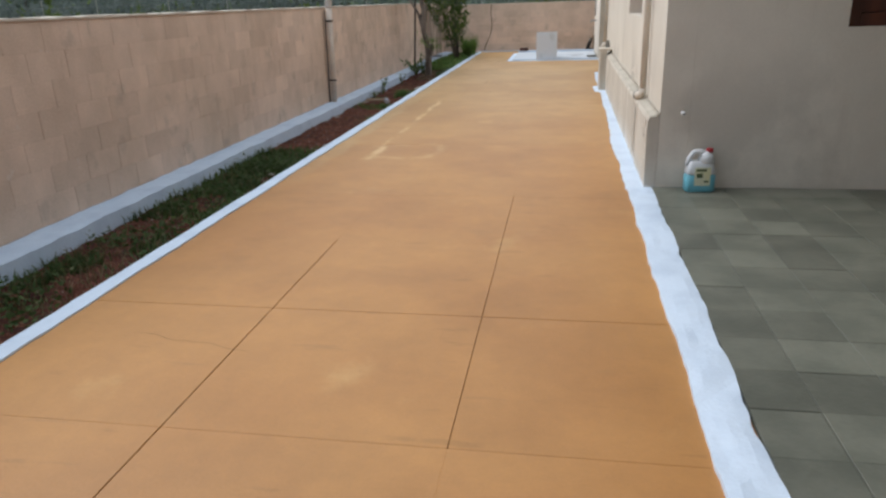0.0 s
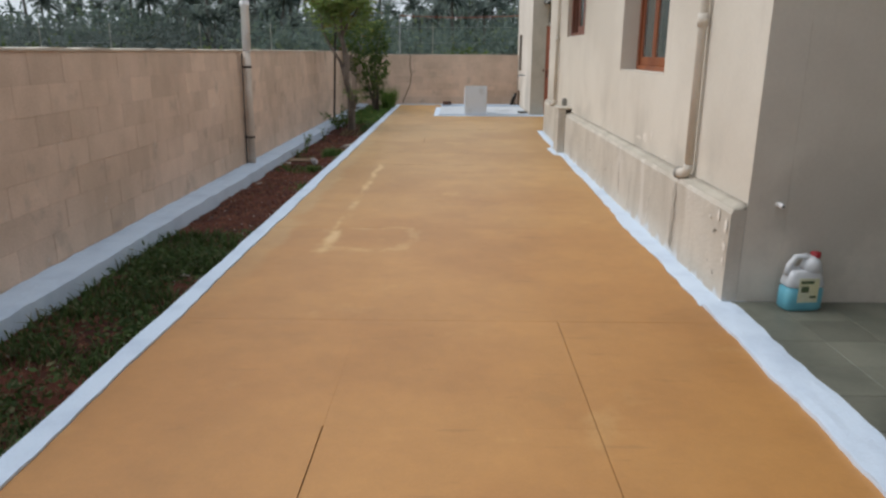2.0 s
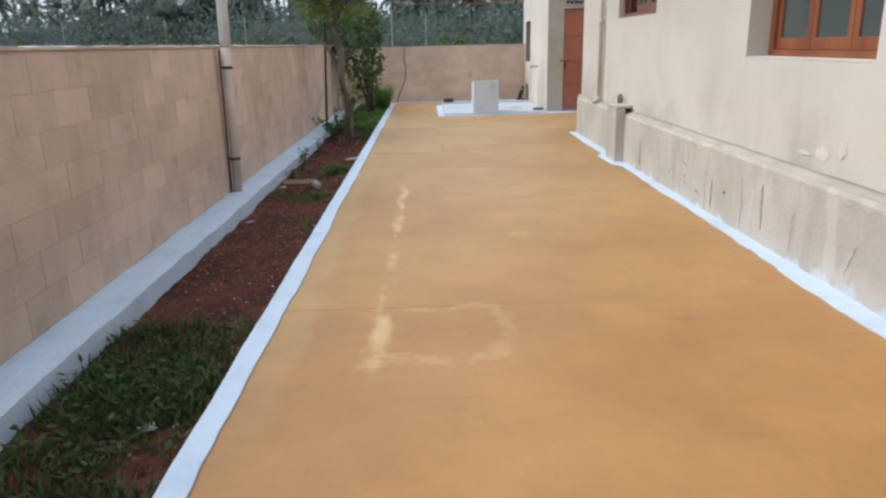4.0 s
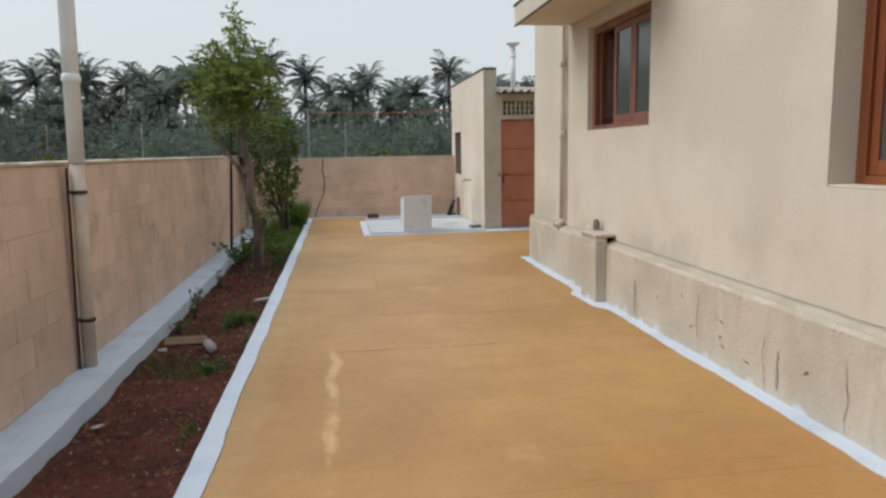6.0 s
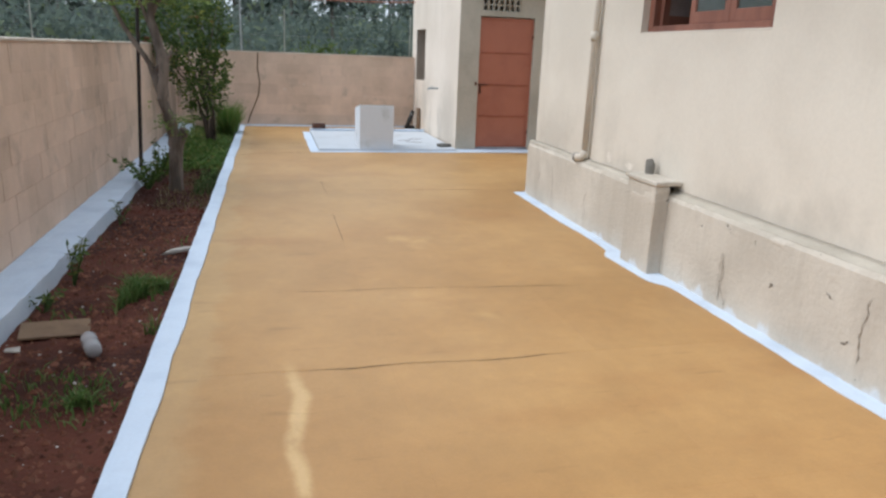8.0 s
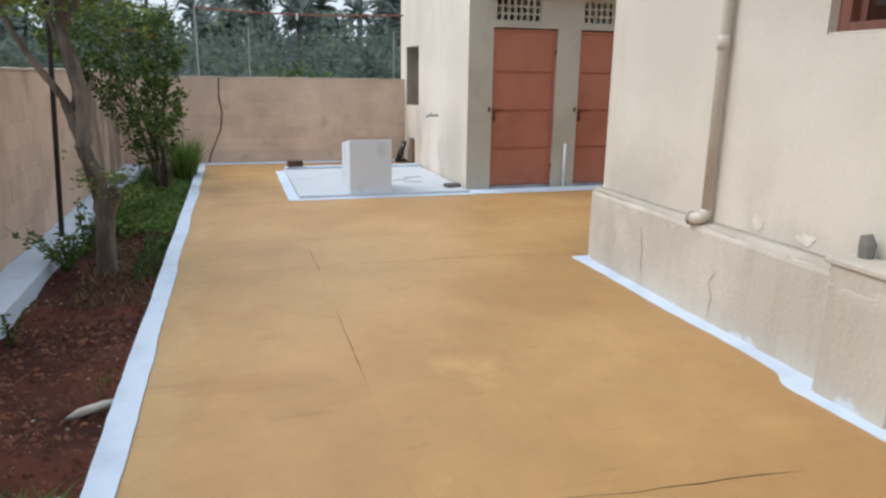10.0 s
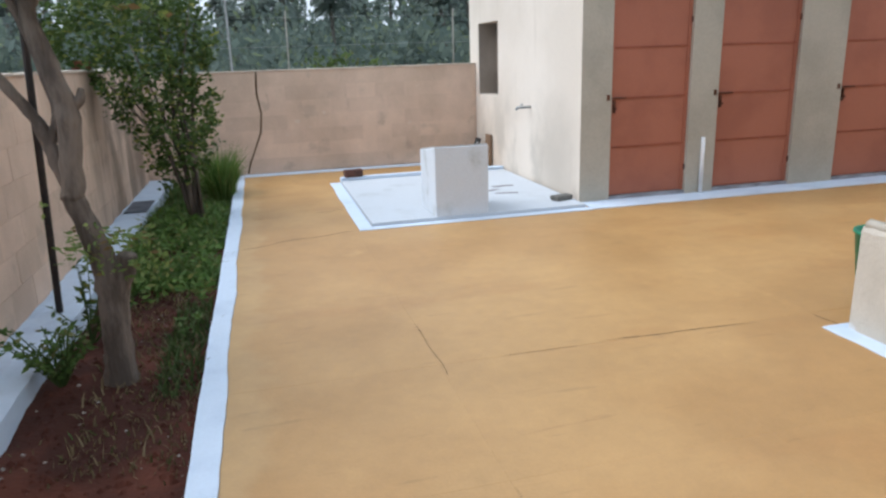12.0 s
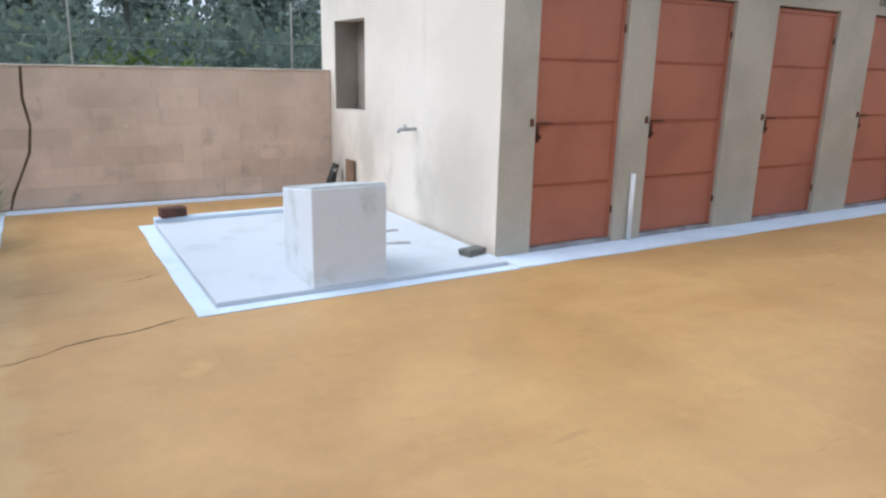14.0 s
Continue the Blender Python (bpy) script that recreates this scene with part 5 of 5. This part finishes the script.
# fountain of fine grass in the far corner
random.seed(9)
tuft = Leaves()
for _ in range(900):
    r, a = random.random() ** 0.5 * 0.12, random.uniform(0, math.tau)
    lean = Vector((math.cos(a), math.sin(a))) * random.uniform(0.05, 0.30)
    tuft.blade((-2.52 + r * math.cos(a), 20.2 + 1.6 * r * math.sin(a), -0.1), random.uniform(0.35, 0.74), 0.011, lean)
tagged(tuft.made("ornamental_grass", WEED), "bright fine grass clump in the corner", "grass", kind="stuff")


def sward(name, label, material, count, xs, ys, heights, seed, clump=0.0, width=0.012):
    random.seed(seed)
    g = Leaves()
    made = 0
    for _ in range(count * 12):
        if made == count:
            break
        x, y = random.uniform(*xs), random.uniform(*ys)
        if clump and wob(x, y, 1.6, seed) < clump * random.uniform(0.4, 1):
            continue
        h = random.uniform(*heights)
        g.blade((x, y, soil_height(x, y) - 0.01), h, width, Vector((random.gauss(0, 0.5) * h, random.gauss(0, 0.5) * h)))
        made += 1
    return tagged(g.made(name, material), label, "grass", kind="stuff")


sward("grass", "low dark green weeds covering the bed", HERB, 3600, (-3.17, -2.44), (3.4, 7.3), (0.03, 0.11), 41, 0.16, 0.013)
sward("grass", "low green weeds thinning over soil", HERB, 700, (-3.17, -2.44), (0.0, 3.6), (0.03, 0.09), 42, 0.2, 0.013)
sward("grass", "ragged green weeds at the end of the patch", HERB, 1100, (-3.17, -2.46), (6.3, 7.4), (0.04, 0.12), 53, 0.0, 0.014)
sward("dry_grass", "dead stems among the weeds", DRYGRASS, 900, (-3.17, -2.44), (0.5, 7.4), (0.03, 0.12), 50, 0.1, 0.008)
random.seed(52)
herbs = Leaves()
for _ in range(9000):
    x, y = random.uniform(-3.17, -2.45), random.uniform(2.2, 7.45)
    if wob(x, y, 2.0, 3) > random.uniform(-0.15, 0.75):
        herbs.leaf((x, y, soil_height(x, y) + random.uniform(0.005, 0.09)), (random.gauss(0, 1), random.gauss(0, 1), random.gauss(0.2, 0.4)), random.uniform(0.025, 0.06), random.uniform(0.012, 0.028))
tagged(herbs.made("ground_weeds", HERB), "patchy creeping dark green weeds on soil", "weeds", kind="stuff")
sward("grass", "dense green grass filling the bed", GRASS, 8000, (-3.17, -2.43), (17.0, 21.3), (0.05, 0.18), 43, -0.2, 0.014)
# broad-leaved ground weeds beyond the trunk
random.seed(51)
mat = Leaves()
for _ in range(5200):
    x, y = random.uniform(-3.15, -2.45), random.uniform(16.7, 19.6)
    if wob(x, y, 2.2, 7) > random.uniform(-0.9, 1.0):
        mat.leaf((x, y, soil_height(x, y) + random.uniform(0.02, 0.13)), (random.gauss(0, 1), random.gauss(0, 1), random.gauss(0.3, 0.4)), random.uniform(0.04, 0.09), random.uniform(0.018, 0.035))
tagged(mat.made("ground_weeds", WEED), "bright broad-leaved weeds covering the bed", "weeds", kind="stuff")
sward("grass", "grass and runners beside the kerb", HERB, 520, (-2.64, -2.43), (15.2, 16.6), (0.04, 0.13), 44, 0.0, 0.012)
sward("grass", "green tufts beside the kerb", GRASS, 650, (-2.72, -2.45), (11.5, 12.3), (0.05, 0.15), 45, 0.05, 0.011)
sward("grass", "green tufts beside the kerb", GRASS, 260, (-2.70, -2.45), (10.7, 11.1), (0.04, 0.10), 46, 0.05, 0.011)
sward("grass", "sparse green tufts on red soil", GRASS, 420, (-3.15, -2.5), (9.4, 15.0), (0.03, 0.09), 47, 0.32, 0.010)
sward("dry_grass", "dry runners and straw near the trunk", DRYGRASS, 1200, (-2.95, -2.44), (14.6, 17.0), (0.01, 0.07), 48, 0.0, 0.011)
sward("dry_grass", "straw scattered over the soil", DRYGRASS, 500, (-3.16, -2.45), (3.0, 15.0), (0.01, 0.05), 49, 0.1, 0.009)

# ---- beyond the wall: fence, crop, scrub and coconut palms ----
fence = base("wire_fence", pose(0, 24.0, -0.16), "wire fence on slim posts beyond the wall", "fence")
for k in range(-9, 3):
    x = -1.5 + 2.5 * k + 0.3 * (k % 2)
    part("post", tube(bmesh.new(), [(x, 0, 0), (x + 0.03, 0, 2.4)], 0.012, 6), SHEET, fence)
for z in (1.85, 2.3):
    part("wire", tube(bmesh.new(), [(-26, 0, z), (-12, 0, z - 0.03), (0, 0, z), (6, 0, z)], 0.0035, 4), GALV, fence)


def thicket(name, label, material, bushes, per, xs, ys, top, size, seed, low=-0.16):
    """Leafy scrub: bushes of heaped leaf clumps with uneven heads."""
    random.seed(seed)
    g = Leaves()
    for _ in range(bushes):
        bx, by, s = random.uniform(*xs), random.uniform(*ys), random.uniform(0.45, 1.0)
        h, w = top * s, top * s * random.uniform(0.5, 0.85)
        # large dim leaves deep inside close the bush against the light
        for _ in range(150):
            a, e, f = random.uniform(0, math.tau), random.random(), 0.74 * random.random() ** 0.5
            flat = math.sqrt(1 - e * e)
            p = Vector((bx + w * f * math.cos(a) * flat, by + w * f * math.sin(a) * flat, low + h * 0.86 * e * f / 0.74))
            g.leaf(p, (random.gauss(0, 1), random.gauss(0, 1), random.gauss(0, 1)), 0.15 * w, 0.10 * w)
        lumps = [(random.uniform(0, math.tau), random.uniform(0.1, 1.0), random.uniform(0.86, 1.06)) for _ in range(14)]
        for _ in range(per):
            a, e, f = random.choice(lumps)
            a, e = a + random.gauss(0, 0.35), min(1.0, max(0.0, e + random.gauss(0, 0.15)))
            f *= random.uniform(0.68, 1.0)
            flat = math.sqrt(max(0, 1 - e * e))
            p = Vector((bx + w * f * math.cos(a) * flat, by + w * f * math.sin(a) * flat, low + h * e * f))
            out = Vector((math.cos(a), math.sin(a), 0.4 + e))
            jig = Vector((random.gauss(0, 1), random.gauss(0, 1), random.gauss(0, 1)))
            g.leaf(p, out + 0.9 * jig, size * random.uniform(0.6, 1.4), size * random.uniform(0.4, 0.8), Vector((random.gauss(0, 1), random.gauss(0, 1), 1.0)))
    return tagged(g.made(name, material), label, "bushes", kind="stuff")


thicket("crop_rows", "bright low field crop beyond the wall", CROP, 150, 240, (-30, -6), (7, 31), 1.95, 0.10, 61)
thicket("scrub", "haze-greyed green scrub behind the field", HAZESCRUB, 110, 330, (-60, -2), (32, 42), 3.7, 0.19, 62)
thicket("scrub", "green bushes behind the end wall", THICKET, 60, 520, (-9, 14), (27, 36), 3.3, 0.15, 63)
thicket("scrub", "yellow-green bush behind the end wall", CROP, 9, 420, (-1.4, 0.4), (25.6, 26.6), 2.1, 0.10, 64)
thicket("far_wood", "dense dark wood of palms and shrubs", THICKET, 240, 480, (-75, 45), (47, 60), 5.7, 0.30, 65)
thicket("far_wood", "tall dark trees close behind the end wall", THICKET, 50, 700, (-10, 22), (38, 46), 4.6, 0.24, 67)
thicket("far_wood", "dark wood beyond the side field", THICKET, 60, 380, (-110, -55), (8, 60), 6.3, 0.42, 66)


def palm_meshes(seed):
    """Trunk and fronds of one coconut palm about 8 m tall, as mesh data."""
    random.seed(seed)
    tall = random.uniform(6.4, 7.6)
    bend = Vector((random.gauss(0, 0.5), random.gauss(0, 0.5), 0))
    bm = tube(bmesh.new(), [bend * (t * t) + Vector((0, 0, tall * t)) for t in (0, 0.25, 0.5, 0.75, 1)], [0.19, 0.14, 0.125, 0.115, 0.12], 8)
    stem = bpy.data.meshes.new("trunk")
    bm.to_mesh(stem)
    bm.free()
    stem.materials.append(PALMBARK)
    g, head = Leaves(), bend + Vector((0, 0, tall))
    for n in range(36):
        a, rise = n * 2.39996 + random.gauss(0, 0.15), 2.2 * (n / 36) - 0.35 + random.gauss(0, 0.15)
        flat = Vector((math.cos(a), math.sin(a), 0))
        length = random.uniform(1.35, 1.9)
        side = flat.cross(Vector((0, 0, 1)))
        last = head
        for k in range(1, 21):
            t = k / 20
            p = head + flat * length * t * (1 - 0.16 * t) + Vector((0, 0, length * (rise * t - (0.32 + 0.34 * max(rise, 0.1)) * t * t)))
            way = (p - last).normalized()
            for s in (-1, 1):
                hang = side * s * 0.85 + way * 0.75 + Vector((0, 0, 0.05 - 0.4 * random.random()))
                g.leaf(p, hang, 0.52 * math.sin(math.pi * (0.14 + 0.8 * t)) + 0.06, 0.12, Vector((0, 0, 1)) + 0.4 * side)
            g.leaf(last, p - last, (p - last).length * 1.1, 0.05, Vector((0, 0, 1)))
            last = p
    me = bpy.data.meshes.new("crown")
    me.from_pydata([tuple(v) for v in g.verts], [], g.faces)
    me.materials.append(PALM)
    return stem, me


KINDS = [palm_meshes(s) for s in (71, 72, 73, 74, 75)]
random.seed(77)
spots = [(random.uniform(-70, 40), random.uniform(44, 62)) for _ in range(140)] + [(random.uniform(-100, -48), random.uniform(12, 60)) for _ in range(44)]
spots += [(-23.7, 55), (-20.6, 54), (-14.4, 57), (-11.7, 56), (-6.1, 52), (-3.8, 54), (0.5, 57), (2.2, 62), (4.2, 63), (6.3, 56)]
spots += [(random.uniform(-14, 14), random.uniform(36, 46)) for _ in range(34)]
for n, (x, y) in enumerate(spots):
    stem, head = KINDS[n % 5]
    grow = random.uniform(0.60, 0.88) if n < 184 else (0.94 if n < 194 else random.uniform(0.42, 0.6))
    palm = base("coconut_palm", pose(x, y, -0.16, 0, 0, random.uniform(0, 360)), "tall coconut palm in the distant grove", "palm", "distant coconut palms")
    palm.scale = (grow, grow, grow)
    for name, me in (("trunk", stem), ("crown", head)):
        ob = new(name, me)
        ob.parent = palm

# ---- pieces of floors and walls ----
def piece(name, cache, size, at, material, parent, bevel=0.0):
    """One of many alike pieces: a block of that size with its top or face at the given corner; meshes are shared by size."""
    key = tuple(round(s, 4) for s in size)
    if key not in cache:
        dx, dy, dz = size
        c = bevel
        if c:
            vs = [(0, 0, 0), (dx, 0, 0), (dx, dy, 0), (0, dy, 0), (0, 0, dz - c), (dx, 0, dz - c), (dx, dy, dz - c), (0, dy, dz - c), (c, c, dz), (dx - c, c, dz), (dx - c, dy - c, dz), (c, dy - c, dz)]
            fs = [(3, 2, 1, 0), (8, 9, 10, 11)] + [(a, (a + 1) % 4, 4 + (a + 1) % 4, 4 + a) for a in range(4)] + [(4 + a, 4 + (a + 1) % 4, 8 + (a + 1) % 4, 8 + a) for a in range(4)]
        else:
            vs = [(0, 0, 0), (dx, 0, 0), (dx, dy, 0), (0, dy, 0), (0, 0, dz), (dx, 0, dz), (dx, dy, dz), (0, dy, dz)]
            fs = [(3, 2, 1, 0), (4, 5, 6, 7), (0, 1, 5, 4), (1, 2, 6, 5), (2, 3, 7, 6), (3, 0, 4, 7)]
        me = bpy.data.meshes.new(name)
        me.from_pydata(vs, [], fs)
        me.materials.append(material)
        cache[key] = me
    ob = new(name, cache[key])
    ob.location = at
    ob.parent = parent
    return ob


cache = {}
XS = [-2.30, -1.29, -0.215, 0.86]
XR = [1.93, 3.0, 4.07, 5.14, 6.21, 7.28, 9.2]
YS = [-4.0, -3.25, -2.2, -1.1, -0.05, 0.98, 2.03, 3.09, 4.15, 5.27, 6.30, 7.34, 8.42, 9.57, 10.72, 11.85, 12.95, 14.0, 15.0, 16.1, 17.1, 18.15, 19.2, 20.3, 21.5]


def gap_x(x, y):
    if x == -1.29 and y < 4.0:
        return 0.0026
    if x == -0.215 and 2.1 < y < 5.3:
        return 0.0016
    return 0.0


def gap_y(x, y):
    return {2.03: 0.0009, 3.09: 0.0024, 5.27: 0.0012, 7.34: 0.0026 if x < -1.3 else 0.001, 8.42: 0.0008, 10.72: 0.0006, 15.0: 0.0004}.get(y, 0.0)


for j in range(len(YS) - 1):
    y0, y1 = YS[j], YS[j + 1]
    columns = XS + (XR if 14.9 < y0 < 18.1 else [])
    for i in range(len(columns) - 1):
        x0, x1 = columns[i], columns[i + 1]
        ym, xm = (y0 + y1) / 2, (x0 + x1) / 2
        a, b, c, d = x0 + gap_x(x0, ym), x1 - gap_x(x1, ym), y0 + gap_y(xm, y0), y1 - gap_y(xm, y1)
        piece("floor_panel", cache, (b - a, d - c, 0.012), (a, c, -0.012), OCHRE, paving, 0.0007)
for x0, x1 in zip([0.862] + XR, XR):
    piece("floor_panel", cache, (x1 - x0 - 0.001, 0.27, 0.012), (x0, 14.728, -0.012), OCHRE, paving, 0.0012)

tiles = {}
random.seed(3)
for i in range(14):
    for j in range(33):
        x, y = 0.80 + 0.296 * i, -4.0 + 0.2905 * j
        if x + 0.29 > 5.19:
            continue
        lift = 0.008 + random.uniform(-0.0015, 0.002)
        if i < 10 and j > 3:
            piece("tile", tiles, (0.293, 0.2875, 0.012), (x + 0.04 if i == 0 else x, y, lift - 0.008), TILE, PORCH, 0.002) if i else piece("tile", tiles, (0.246, 0.2875, 0.012), (x + 0.047, y, lift - 0.008), TILE, PORCH, 0.002)

blocks = {}
random.seed(6)
for r in range(7):
    z = 0.03 + 0.1955 * r
    y = 2.6 - (0.2 if r % 2 else 0.0)
    while y < 18.9:
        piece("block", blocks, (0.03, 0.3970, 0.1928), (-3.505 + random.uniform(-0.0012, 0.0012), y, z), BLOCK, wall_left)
        y += 0.40
    x = -3.47 + (0.2 if r % 2 else 0.0)
    while x + 0.4 < 0.95 and r < 7:
        if r < 6 or z + 0.19 < 1.33:
            piece("block", blocks, (0.394, 0.03, 0.186), (x, 21.547 + random.uniform(0, 0.001), 0.02 + 0.187 * r), BLOCK, wall_end)
        x += 0.40
# the rest of the courses, out of close view
verts, faces = [], []
for r in range(7):
    z = 0.03 + 0.1955 * r
    for y0, y1 in ((-4.0, 2.35), (19.0, 21.5)):
        y = y0
        while y + 0.4 < y1:
            n = len(verts)
            for dx, dy, dz in ((0, 0, 0), (1, 0, 0), (1, 1, 0), (0, 1, 0), (0, 0, 1), (1, 0, 1), (1, 1, 1), (0, 1, 1)):
                verts.append((-3.505 + 0.03 * dx, y + 0.394 * dy, z + 0.1905 * dz))
            faces += [tuple(n + k for k in f) for f in ((3, 2, 1, 0), (4, 5, 6, 7), (0, 1, 5, 4), (1, 2, 6, 5), (2, 3, 7, 6), (3, 0, 4, 7))]
            y += 0.40
tagged(sheet("block_courses", verts, faces, BLOCK, wall_left), kind="stuff")
